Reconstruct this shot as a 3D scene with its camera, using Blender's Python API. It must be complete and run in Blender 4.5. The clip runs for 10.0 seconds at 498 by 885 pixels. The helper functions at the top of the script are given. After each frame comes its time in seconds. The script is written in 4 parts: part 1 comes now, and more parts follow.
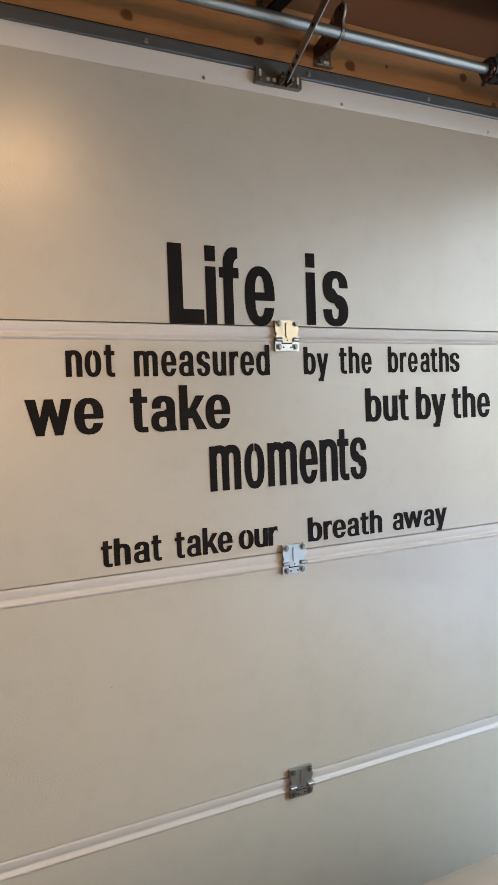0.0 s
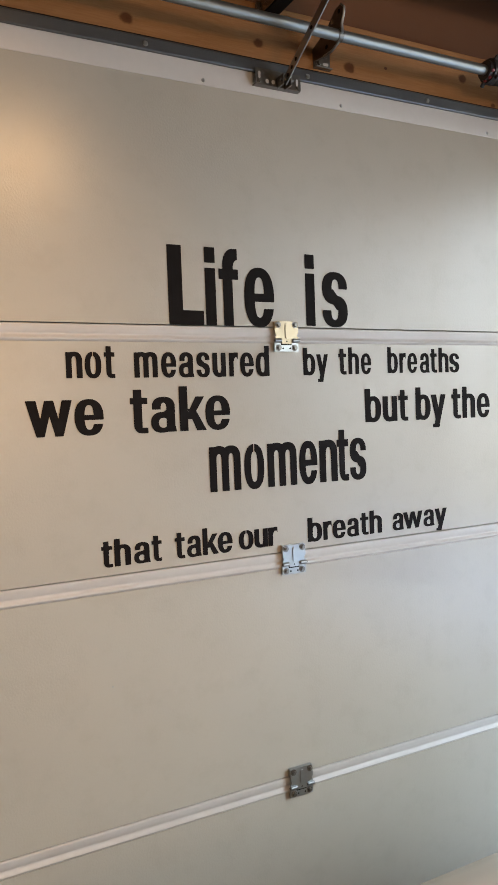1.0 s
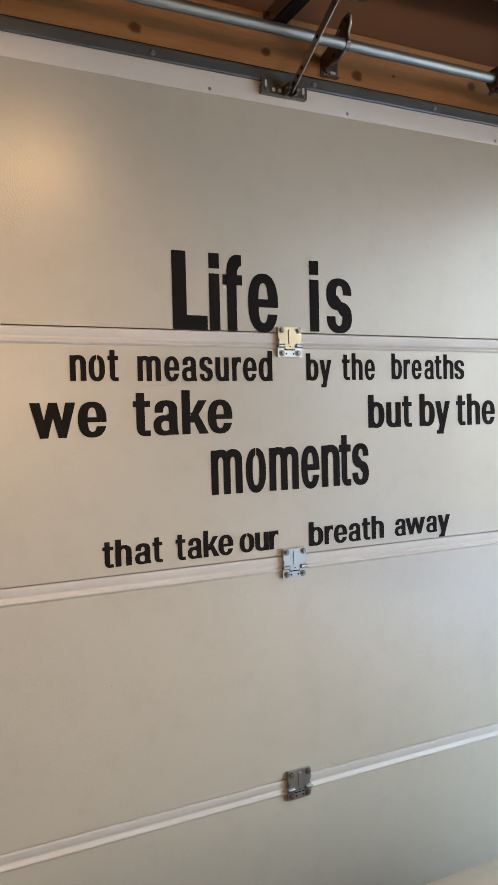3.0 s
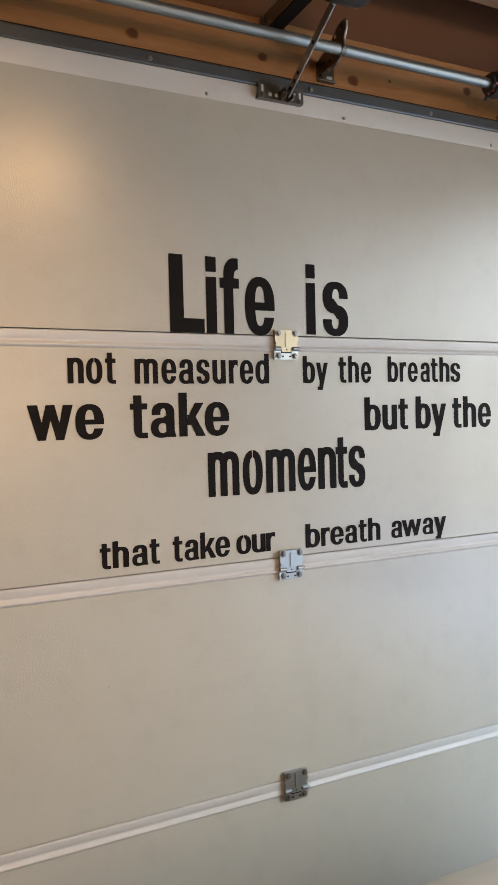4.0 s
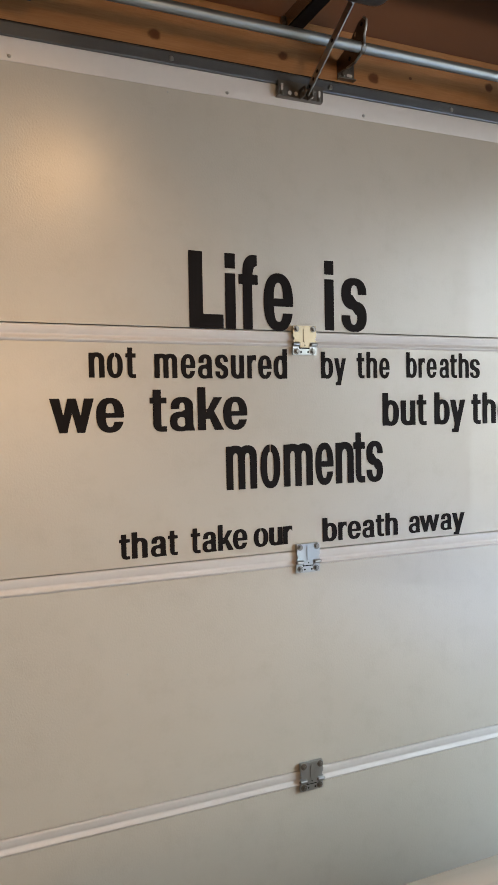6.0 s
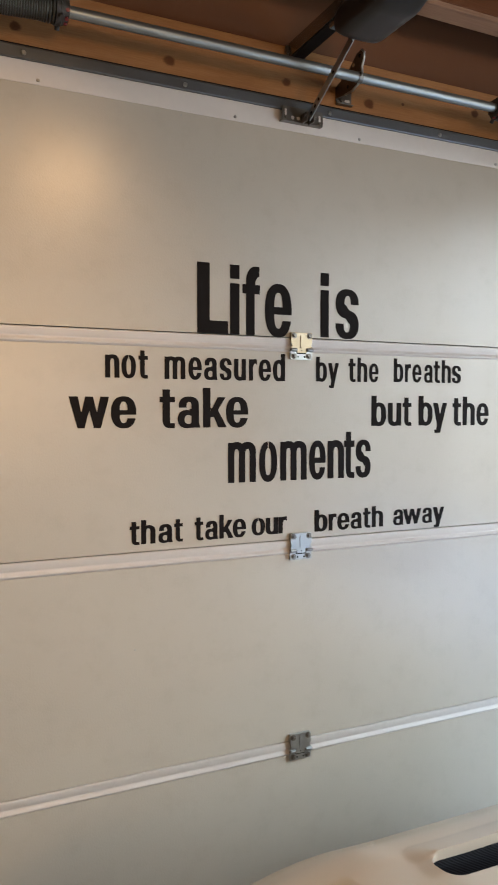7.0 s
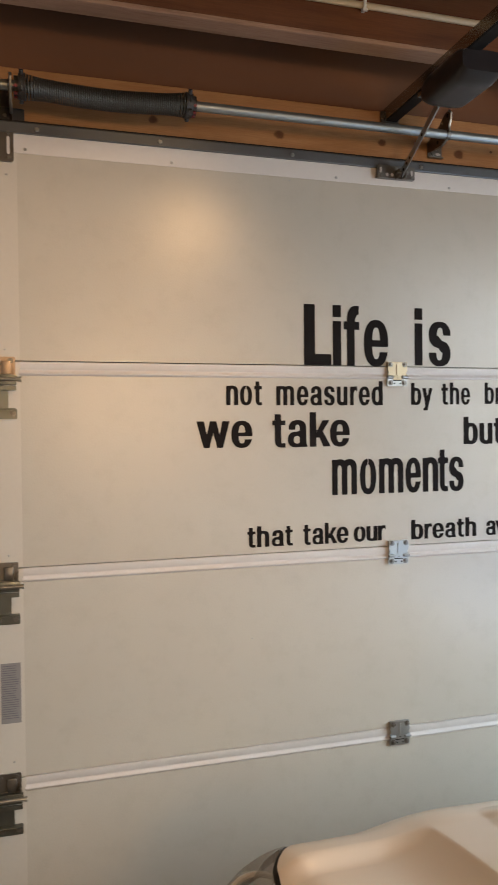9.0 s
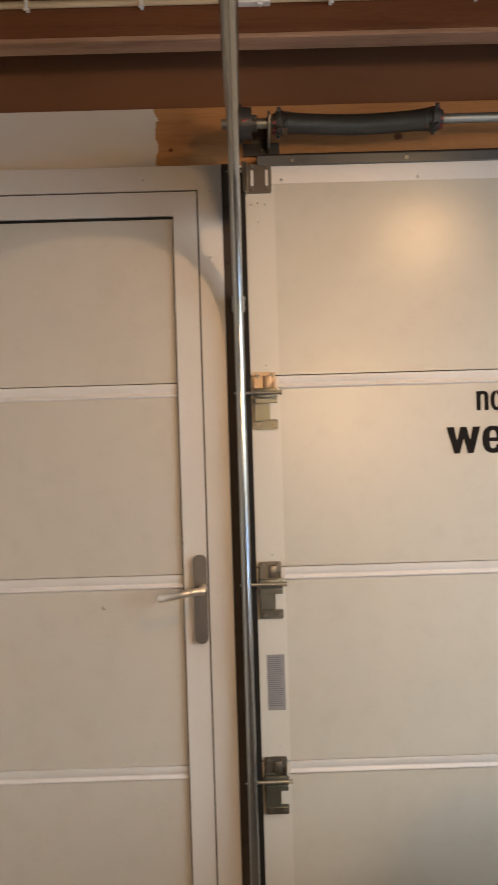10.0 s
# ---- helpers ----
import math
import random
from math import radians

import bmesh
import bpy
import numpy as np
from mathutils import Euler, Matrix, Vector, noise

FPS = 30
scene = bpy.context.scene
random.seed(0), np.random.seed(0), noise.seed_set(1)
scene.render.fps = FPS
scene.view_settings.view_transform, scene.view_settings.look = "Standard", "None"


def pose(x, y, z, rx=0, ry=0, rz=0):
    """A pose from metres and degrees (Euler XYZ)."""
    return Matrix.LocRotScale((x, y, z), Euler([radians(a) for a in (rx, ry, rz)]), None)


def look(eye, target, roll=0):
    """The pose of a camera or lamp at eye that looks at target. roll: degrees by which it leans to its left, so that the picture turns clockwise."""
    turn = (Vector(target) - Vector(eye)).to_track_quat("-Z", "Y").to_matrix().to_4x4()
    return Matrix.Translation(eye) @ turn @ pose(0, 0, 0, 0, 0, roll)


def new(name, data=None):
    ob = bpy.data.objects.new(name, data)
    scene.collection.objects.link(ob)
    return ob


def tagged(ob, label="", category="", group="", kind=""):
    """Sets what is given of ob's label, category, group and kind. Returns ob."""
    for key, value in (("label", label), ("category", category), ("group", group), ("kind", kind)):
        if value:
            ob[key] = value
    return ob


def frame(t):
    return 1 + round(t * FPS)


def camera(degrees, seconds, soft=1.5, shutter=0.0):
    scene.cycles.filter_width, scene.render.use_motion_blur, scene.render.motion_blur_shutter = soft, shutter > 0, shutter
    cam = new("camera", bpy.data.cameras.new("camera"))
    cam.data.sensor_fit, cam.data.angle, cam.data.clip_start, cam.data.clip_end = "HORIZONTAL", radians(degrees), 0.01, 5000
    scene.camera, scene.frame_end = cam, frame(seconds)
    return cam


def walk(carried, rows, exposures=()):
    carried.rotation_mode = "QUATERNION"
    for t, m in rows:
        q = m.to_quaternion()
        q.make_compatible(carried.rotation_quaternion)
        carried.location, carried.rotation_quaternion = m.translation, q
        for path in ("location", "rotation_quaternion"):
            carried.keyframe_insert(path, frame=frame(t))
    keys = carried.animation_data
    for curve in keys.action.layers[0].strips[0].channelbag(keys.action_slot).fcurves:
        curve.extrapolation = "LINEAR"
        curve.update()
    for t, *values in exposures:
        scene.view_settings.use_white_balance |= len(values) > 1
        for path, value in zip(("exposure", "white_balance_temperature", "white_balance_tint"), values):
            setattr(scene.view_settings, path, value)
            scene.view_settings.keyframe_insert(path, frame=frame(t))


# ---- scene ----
# x runs along the garage door, y towards the street, z up; the inner face of the garage door is y = 0.
cam = camera(36.7, 10.0, soft=1.0, shutter=0.22)
PATH = [
    (0, (0.169, -1.518, 1.429), (1.096, 0.252, 1.345), -2.0),
    (0.5, (0.169, -1.519, 1.428), (1.092, 0.253, 1.341), -2.1),
    (1, (0.172, -1.527, 1.43), (1.093, 0.247, 1.347), -2.1),
    (1.5, (0.173, -1.527, 1.43), (1.096, 0.245, 1.345), -1.9),
    (2, (0.173, -1.528, 1.431), (1.096, 0.245, 1.353), -2.0),
    (2.5, (0.174, -1.531, 1.43), (1.093, 0.244, 1.355), -1.9),
    (2.7, (0.191, -1.544, 1.429), (1.086, 0.243, 1.357), -1.7),
    (3.8, (0.206, -1.571, 1.433), (1.068, 0.232, 1.363), -1.2),
    (4, (0.202, -1.572, 1.427), (1.078, 0.225, 1.365), -1.4),
    (4.5, (0.209, -1.572, 1.423), (1.109, 0.214, 1.368), -1.6),
    (5, (0.21, -1.571, 1.422), (1.109, 0.215, 1.361), -2.1),
    (5.5, (0.208, -1.572, 1.422), (1.076, 0.228, 1.352), -2.2),
    (5.7, (0.217, -1.58, 1.418), (1.049, 0.238, 1.351), -1.9),
    (6.8, (0.138, -1.699, 1.416), (0.941, 0.131, 1.353), -0.2),
    (7, (0.106, -1.723, 1.432), (0.961, 0.083, 1.349), 0.0),
    (7.5, (0.095, -1.785, 1.422), (1.002, -0.005, 1.328), -0.1),
    (8, (0.072, -1.866, 1.421), (0.933, -0.062, 1.338), -0.2),
    (8.5, (0.042, -1.948, 1.431), (0.779, -0.09, 1.382), -0.1),
    (9, (0.032, -2.002, 1.44), (0.592, -0.082, 1.408), -0.6),
    (9.5, (-0.012, -2.018, 1.445), (0.296, -0.041, 1.429), -1.6),
    (10, (-0.095, -2.071, 1.454), (-0.08, -0.071, 1.441), -1.7),
]
walk(cam, [(t, look(eye, target, roll)) for t, eye, target, roll in PATH],
     exposures=[(0.0, -0.53), (8.0, -0.52), (9.0, -0.40), (9.5, -0.29), (10.0, -0.16)])

# ---- light ----
world = bpy.data.worlds.new("World")
scene.world = world
world.use_nodes = True
wn = world.node_tree
sky = wn.nodes.new("ShaderNodeTexSky")
sky.sky_type, sky.sun_disc = "NISHITA", False
sky.sun_elevation, sky.sun_rotation = radians(38), radians(200)
wn.links.new(sky.outputs[0], wn.nodes["Background"].inputs[0])
wn.nodes["Background"].inputs[1].default_value = 0.12

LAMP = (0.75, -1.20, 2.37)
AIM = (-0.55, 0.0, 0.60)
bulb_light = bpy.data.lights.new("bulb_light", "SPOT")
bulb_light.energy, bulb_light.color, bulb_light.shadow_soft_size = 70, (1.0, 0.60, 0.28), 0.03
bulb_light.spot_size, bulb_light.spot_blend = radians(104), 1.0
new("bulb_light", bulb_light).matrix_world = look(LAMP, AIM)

# unseen warm fill lamp, added further back behind the car to light the door
BACK_FILL = (0.78, -4.70, 1.71)
warm_fill_light = bpy.data.lights.new("warm_fill_light", "SPOT")
warm_fill_light.energy, warm_fill_light.color, warm_fill_light.shadow_soft_size = 222, (1.0, 0.60, 0.28), 0.30
warm_fill_light.spot_size, warm_fill_light.spot_blend = radians(100), 1.0
new("warm_fill_light", warm_fill_light).matrix_world = look(BACK_FILL, (0.10, 0.0, 1.05))

# sky light in the side window and from the high sky beyond it; low blue and back lamps are added fill
for lamp_name, w, h, watts, spread, tint, eye, target in (
        ("window_skylight", 2.36, 1.62, 44, 180, (1.0, 0.955, 0.84), (3.235, -2.15, 1.63), (0.0, -2.15, 1.63)),
        # added blue fill for the lower right of the door
        ("low_blue_fill", 2.36, 0.66, 36, 180, (0.34, 0.56, 1.0), (3.235, -2.15, 0.44), (0.0, -2.15, 0.44)),
        ("high_skylight", 2.8, 2.2, 100, 100, (0.69, 0.842, 0.985), (3.95, -2.30, 2.0), (2.0, -0.70, 0.05)),
        # weak fill from the added back window
        ("back_fill_light", 2.0, 1.2, 4, 150, (0.86, 0.92, 1.0), (1.30, -5.18, 1.20), (1.30, 0.0, 0.0))):
    sky_light = bpy.data.lights.new(lamp_name, "AREA")
    sky_light.shape, sky_light.size, sky_light.size_y = "RECTANGLE", w, h
    sky_light.energy, sky_light.color, sky_light.spread = watts, tint, radians(spread)
    new(lamp_name, sky_light).matrix_world = look(eye, target)

scene.view_settings.exposure = 0.0


# ---- materials ----
def nodes_of(name):
    m = bpy.data.materials.new(name)
    m.use_nodes = True
    nt = m.node_tree
    return m, nt, nt.nodes["Principled BSDF"]


def mapped(nt, scale, space="Object"):
    tc = nt.nodes.new("ShaderNodeTexCoord")
    mp = nt.nodes.new("ShaderNodeMapping")
    mp.inputs["Scale"].default_value = scale
    nt.links.new(tc.outputs[space], mp.inputs[0])
    return mp.outputs[0]


def noise_node(nt, vec, scale, detail=3.0, rough=0.55):
    n = nt.nodes.new("ShaderNodeTexNoise")
    n.inputs["Scale"].default_value, n.inputs["Detail"].default_value, n.inputs["Roughness"].default_value = scale, detail, rough
    nt.links.new(vec, n.inputs["Vector"])
    return n.outputs["Fac"]


def ramp(nt, fac, stops):
    r = nt.nodes.new("ShaderNodeValToRGB")
    while len(r.color_ramp.elements) < len(stops):
        r.color_ramp.elements.new(0.5)
    for e, (p, c) in zip(r.color_ramp.elements, stops):
        e.position, e.color = p, (*c, 1)
    nt.links.new(fac, r.inputs[0])
    return r.outputs[0]


def mix(nt, a, b, fac, kind="MIX"):
    n = nt.nodes.new("ShaderNodeMix")
    n.data_type, n.blend_type = "RGBA", kind
    for sock, v in ((n.inputs["Factor"], fac), (n.inputs["A"], a), (n.inputs["B"], b)):
        if isinstance(v, (int, float)):
            sock.default_value = v
        elif isinstance(v, tuple):
            sock.default_value = (*v, 1)
        else:
            nt.links.new(v, sock)
    return n.outputs["Result"]


def math_node(nt, op, a, b=0.0):
    n = nt.nodes.new("ShaderNodeMath")
    n.operation = op
    for k, v in enumerate((a, b)):
        if isinstance(v, (int, float)):
            n.inputs[k].default_value = v
        else:
            nt.links.new(v, n.inputs[k])
    return n.outputs[0]


def bump(nt, bsdf, height, strength, distance):
    b = nt.nodes.new("ShaderNodeBump")
    b.inputs["Strength"].default_value, b.inputs["Distance"].default_value = strength, distance
    nt.links.new(height, b.inputs["Height"])
    nt.links.new(b.outputs[0], bsdf.inputs["Normal"])


def scaled(c, k):
    return tuple(min(1.0, v * k) for v in c)


def plain(name, colour, rough=0.5, metal=0.0, vary=0.08, grain=40.0, bumps=0.05, depth=0.0006, stretch=(1, 1, 1), coat=0.0):
    """A surface with stains at a large scale and grain at a small one."""
    m, nt, bsdf = nodes_of(name)
    vec = mapped(nt, stretch)
    big, fine = noise_node(nt, vec, 3.0), noise_node(nt, vec, grain, 4.0)
    tone = ramp(nt, big, [(0.3, scaled(colour, 1 - vary)), (0.7, scaled(colour, 1 + vary))])
    col = mix(nt, tone, ramp(nt, fine, [(0.3, (1 - vary,) * 3), (0.7, (1, 1, 1))]), 1.0, "MULTIPLY")
    nt.links.new(col, bsdf.inputs["Base Color"])
    r = nt.nodes.new("ShaderNodeMapRange")
    r.inputs["To Min"].default_value, r.inputs["To Max"].default_value = max(0.03, rough * 0.8), min(1, rough * 1.2)
    nt.links.new(fine, r.inputs["Value"])
    nt.links.new(r.outputs[0], bsdf.inputs["Roughness"])
    bsdf.inputs["Metallic"].default_value = metal
    bsdf.inputs["Coat Weight"].default_value = coat
    bsdf.inputs["Coat Roughness"].default_value = 0.04
    if bumps:
        bump(nt, bsdf, fine, bumps, depth)
    return m


def stucco(name, colour, rough):
    """Embossed sheet steel: fine pebbled relief, slightly drawn out upright."""
    m, nt, bsdf = nodes_of(name)
    vec = mapped(nt, (1.0, 1.0, 0.72))
    pebble, drift = noise_node(nt, vec, 262.0, 2.0, 0.5), noise_node(nt, mapped(nt, (1, 1, 1)), 2.2, 3.0)
    dirt = noise_node(nt, mapped(nt, (1, 1, 1)), 14.0, 5.0, 0.65)
    tone = ramp(nt, drift, [(0.3, scaled(colour, 0.97)), (0.7, scaled(colour, 1.03))])
    tone = mix(nt, tone, ramp(nt, dirt, [(0.25, (0.94, 0.93, 0.92)), (0.5, (1, 1, 1))]), 1.0, "MULTIPLY")
    nt.links.new(tone, bsdf.inputs["Base Color"])
    bsdf.inputs["Roughness"].default_value = rough
    bsdf.inputs["Specular IOR Level"].default_value = 0.5
    bump(nt, bsdf, pebble, 0.30, 0.0011)
    return m


def timber(name, light, dark, rough=0.6, knots=(), along="x", paint=None):
    """Sawn wood with grain along one axis; knots are (x, z) places; paint covers what lies left of that x."""
    m, nt, bsdf = nodes_of(name)
    stretch = {"x": (0.9, 9, 14), "y": (9, 0.9, 14)}[along]
    vec = mapped(nt, stretch)
    rings, fibre = noise_node(nt, vec, 2.3, 5.0, 0.6), noise_node(nt, vec, 22.0, 4.0, 0.65)
    col = ramp(nt, rings, [(0.25, dark), (0.5, scaled(light, 0.92)), (0.75, light)])
    col = mix(nt, col, ramp(nt, fibre, [(0.3, (0.84, 0.81, 0.77)), (0.62, (1, 1, 1))]), 1.0, "MULTIPLY")
    blotch = noise_node(nt, mapped(nt, (1, 1, 1)), 1.6, 2.0)
    col = mix(nt, col, ramp(nt, blotch, [(0.3, (0.8, 0.76, 0.72)), (0.65, (1.05, 1.03, 1))]), 1.0, "MULTIPLY")
    tc = nt.nodes.new("ShaderNodeTexCoord")
    sep = nt.nodes.new("ShaderNodeSeparateXYZ")
    nt.links.new(tc.outputs["Object"], sep.inputs[0])
    ragged = noise_node(nt, mapped(nt, (1, 1, 1)), 60.0, 3.0)
    for kx, kz, size in knots:
        dx = math_node(nt, "MULTIPLY", math_node(nt, "SUBTRACT", sep.outputs[0], kx), 0.8)
        dz = math_node(nt, "SUBTRACT", sep.outputs[2], kz)
        d = math_node(nt, "SQRT", math_node(nt, "ADD", math_node(nt, "MULTIPLY", dx, dx), math_node(nt, "MULTIPLY", dz, dz)))
        d = math_node(nt, "ADD", math_node(nt, "DIVIDE", d, size * 0.85), math_node(nt, "MULTIPLY", math_node(nt, "SUBTRACT", ragged, 0.5), 0.7))
        mask = ramp(nt, d, [(0.0, (1, 1, 1)), (0.62, (0.9, 0.9, 0.9)), (0.9, (0.16, 0.16, 0.16)), (1.0, (0, 0, 0))])
        col = mix(nt, col, (0.105, 0.036, 0.010), mask)
    nt.links.new(col, bsdf.inputs["Base Color"])
    bsdf.inputs["Roughness"].default_value = rough
    if paint is not None:
        edge = math_node(nt, "ADD", sep.outputs[0], math_node(nt, "MULTIPLY", math_node(nt, "SUBTRACT", noise_node(nt, mapped(nt, (1, 1, 1)), 28.0, 3.0), 0.5), 0.05))
        covered = math_node(nt, "LESS_THAN", edge, paint)
        nt.links.new(mix(nt, col, (0.50, 0.475, 0.44), covered), bsdf.inputs["Base Color"])
    bsdf.inputs["Specular IOR Level"].default_value = 0.25
    bump(nt, bsdf, fibre, 0.25, 0.0012)
    return m


def carbon(name):
    m, nt, bsdf = nodes_of(name)
    vec = mapped(nt, (1, 1, 1))
    w = nt.nodes.new("ShaderNodeTexWave")
    w.bands_direction = "DIAGONAL"
    w.inputs["Scale"].default_value, w.inputs["Distortion"].default_value = 75.0, 0.0
    nt.links.new(vec, w.inputs["Vector"])
    nt.links.new(ramp(nt, w.outputs["Fac"], [(0.35, (0.002, 0.002, 0.003)), (0.65, (0.010, 0.010, 0.013))]), bsdf.inputs["Base Color"])
    bsdf.inputs["Roughness"].default_value = 0.45
    bsdf.inputs["Specular IOR Level"].default_value = 0.05
    bump(nt, bsdf, w.outputs["Fac"], 0.3, 0.0008)
    return m


def clear(name, rough=0.02, tint=(1, 1, 1)):
    m, nt, bsdf = nodes_of(name)
    bsdf.inputs["Transmission Weight"].default_value = 1.0
    bsdf.inputs["Roughness"].default_value = rough
    bsdf.inputs["Base Color"].default_value = (*tint, 1)
    bsdf.inputs["IOR"].default_value = 1.45
    return m


DOOR = stucco("embossed_door_sheet", (0.443, 0.412, 0.345), 0.29)
RAIL = plain("white_door_rail", (0.54, 0.515, 0.480), 0.38, vary=0.03, grain=60, bumps=0.02)
STILE = plain("door_end_stile", (0.50, 0.47, 0.405), 0.38, vary=0.03, grain=90, bumps=0.03)
LEAF = stucco("entrance_door_sheet", (0.42, 0.385, 0.325), 0.45)
FRAME = plain("entrance_door_frame_paint", (0.49, 0.46, 0.415), 0.45, vary=0.03, grain=80, bumps=0.02)
VINYL = plain("black_vinyl", (0.0105, 0.0085, 0.0080), 0.55, vary=0.15, grain=300, bumps=0.06)
VINYL.node_tree.nodes["Principled BSDF"].inputs["Specular IOR Level"].default_value = 0.06
ZINC = plain("zinc_plated_steel", (0.41, 0.42, 0.40), 0.32, 0.95, vary=0.07, grain=12, bumps=0)
BRASSY = plain("yellow_zinc_steel", (0.42, 0.335, 0.22), 0.32, 0.95, vary=0.08, grain=12, bumps=0)
CARRIER = plain("greenish_zinc_carrier", (0.17, 0.178, 0.155), 0.36, 0.85, vary=0.18, grain=14, bumps=0)
# zinc copy darkened bluish for the floor it mirrors
DARK_REFLECTION = plain("zinc_floor_reflection", (0.36, 0.385, 0.39), 0.34, 0.95, vary=0.14, grain=14, bumps=0)
# zinc copy coloured copper for the warm light it reflects
WARM_REFLECTION = plain("zinc_warm_reflection", (0.38, 0.29, 0.21), 0.40, 0.9, vary=0.2, grain=14, bumps=0)
GALV = plain("galvanised_steel", (0.36, 0.37, 0.355), 0.20, 0.95, vary=0.08, grain=14, bumps=0)
STRIP = plain("steel_door_profile", (0.145, 0.155, 0.160), 0.36, 0.75, vary=0.06, grain=12, bumps=0)
BOLT = plain("dull_zinc_bolt", (0.60, 0.58, 0.53), 0.20, 0.9, vary=0.08, grain=20, bumps=0)
WASHER = plain("dark_zinc_washer", (0.20, 0.19, 0.17), 0.35, 0.8, vary=0.1, grain=20, bumps=0)
TRACK = plain("dark_galvanised_track", (0.34, 0.35, 0.34), 0.16, 0.95, vary=0.08, grain=14, bumps=0)
SHAFT = plain("dull_galvanised_tube", (0.34, 0.37, 0.37), 0.42, 0.9, vary=0.06, grain=14, bumps=0)
WEB = plain("brown_zinc_bracket", (0.15, 0.105, 0.075), 0.36, 0.8, vary=0.15, grain=16, bumps=0)
PLATE = plain("dark_zinc_bracket", (0.20, 0.19, 0.17), 0.34, 0.88, vary=0.12, grain=14, bumps=0)
SPRING = plain("oiled_spring_steel", (0.088, 0.085, 0.074), 0.40, 0.65, vary=0.12, grain=20, bumps=0)
# dark brown takes in the shade behind the track
ANGLE = plain("shade_brown_steel", (0.046, 0.033, 0.023), 0.8, vary=0.12, grain=20, bumps=0.03)
ANGLE.node_tree.nodes["Principled BSDF"].inputs["Specular IOR Level"].default_value = 0.1
RED = plain("red_paint_mark", (0.20, 0.022, 0.025), 0.5)
# brown painted for the shade in the leaf's gap
GAPS = plain("brown_gap_shade", (0.055, 0.042, 0.032), 0.7)
TAN = plain("tan_plug", (0.30, 0.25, 0.20), 0.6)
RUBBER = plain("black_rubber", (0.012, 0.011, 0.010), 0.6)
RUBBER.node_tree.nodes["Principled BSDF"].inputs["Specular IOR Level"].default_value = 0.15
CAST = plain("dark_cast_metal", (0.045, 0.042, 0.040), 0.42, 0.3, vary=0.12, grain=25, bumps=0.03)
PLASTIC = plain("dark_grey_plastic", (0.014, 0.0115, 0.0125), 0.34, vary=0.06, grain=30, bumps=0)
BROWN = plain("brown_stained_boards", (0.15, 0.057, 0.019), 0.75, vary=0.14, grain=16, bumps=0.1, stretch=(0.25, 1, 1))
JOIST = timber("red_brown_joist", (0.165, 0.064, 0.026), (0.10, 0.037, 0.015), knots=[(0.58, 2.63, 0.016), (1.45, 2.66, 0.014)])
SAWN = timber("rough_sawn_edge", (0.42, 0.26, 0.175), (0.19, 0.105, 0.065), 0.8)
PINE = timber("pine_header", (0.44, 0.225, 0.092), (0.35, 0.165, 0.063),
              knots=[(0.729, 2.284, 0.017), (1.052, 2.293, 0.015), (1.311, 2.281, 0.018), (0.367, 2.290, 0.014), (1.425, 2.300, 0.006),
                     (1.686, 2.317, 0.016), (1.80, 2.262, 0.010), (-0.275, 2.268, 0.008), (0.30, 2.352, 0.007)], paint=-0.312)
PLASTER = plain("white_plaster", (0.72, 0.70, 0.66), 0.85, vary=0.05, grain=30, bumps=0.15, depth=0.002)
CONCRETE = plain("concrete_floor", (0.27, 0.26, 0.245), 0.75, vary=0.16, grain=25, bumps=0.2, depth=0.002)
CREAM = plain("cream_car_paint", (0.64, 0.525, 0.40), 0.42, vary=0.015, grain=400, bumps=0.0, coat=0.75)
CREAM.node_tree.nodes["Principled BSDF"].inputs["Coat Roughness"].default_value = 0.16
CARBON = carbon("carbon_weave")
LENS, lens_tree, lens_bsdf = nodes_of("clear_headlight_cover")
lens_out = lens_tree.nodes["Material Output"]
see = lens_tree.nodes.new("ShaderNodeBsdfTransparent")
see.inputs[0].default_value = (0.90, 0.90, 0.88, 1)
gloss = lens_tree.nodes.new("ShaderNodeBsdfGlossy")
gloss.inputs["Roughness"].default_value = 0.06
both = lens_tree.nodes.new("ShaderNodeMixShader")
both.inputs[0].default_value = 0.10
haze = lens_tree.nodes.new("ShaderNodeBsdfDiffuse")
haze.inputs[0].default_value = (0.42, 0.41, 0.39, 1)
veil = lens_tree.nodes.new("ShaderNodeMixShader")
veil.inputs[0].default_value = 0.34
lens_tree.links.new(see.outputs[0], veil.inputs[1])
lens_tree.links.new(haze.outputs[0], veil.inputs[2])
lens_tree.links.new(veil.outputs[0], both.inputs[1])
lens_tree.links.new(gloss.outputs[0], both.inputs[2])
lens_tree.links.new(both.outputs[0], lens_out.inputs[0])
lens_tree.nodes.remove(lens_bsdf)
PLASTIC.node_tree.nodes["Principled BSDF"].inputs["Specular IOR Level"].default_value = 0.45
GLASS = clear("window_glass", 0.0)
PAN = plain("grey_headlight_pan", (0.34, 0.33, 0.31), 0.4)
CHROME = plain("headlight_reflector", (0.6, 0.6, 0.6), 0.18, 1.0, vary=0.05, bumps=0)
ALU = plain("brushed_aluminium", (0.20, 0.187, 0.175), 0.38, 0.8, vary=0.08, grain=120, bumps=0.05, stretch=(1, 1, 0.15))
SATIN = plain("satin_nickel_handle", (0.72, 0.69, 0.64), 0.36, 0.95, vary=0.03, grain=12, bumps=0)
PAPER = plain("grey_label_paper", (0.215, 0.21, 0.205), 0.5, vary=0.05)
INK = plain("label_ink", (0.13, 0.125, 0.14), 0.5)
DUCT = plain("cream_cable_duct", (0.55, 0.43, 0.27), 0.45, vary=0.05)
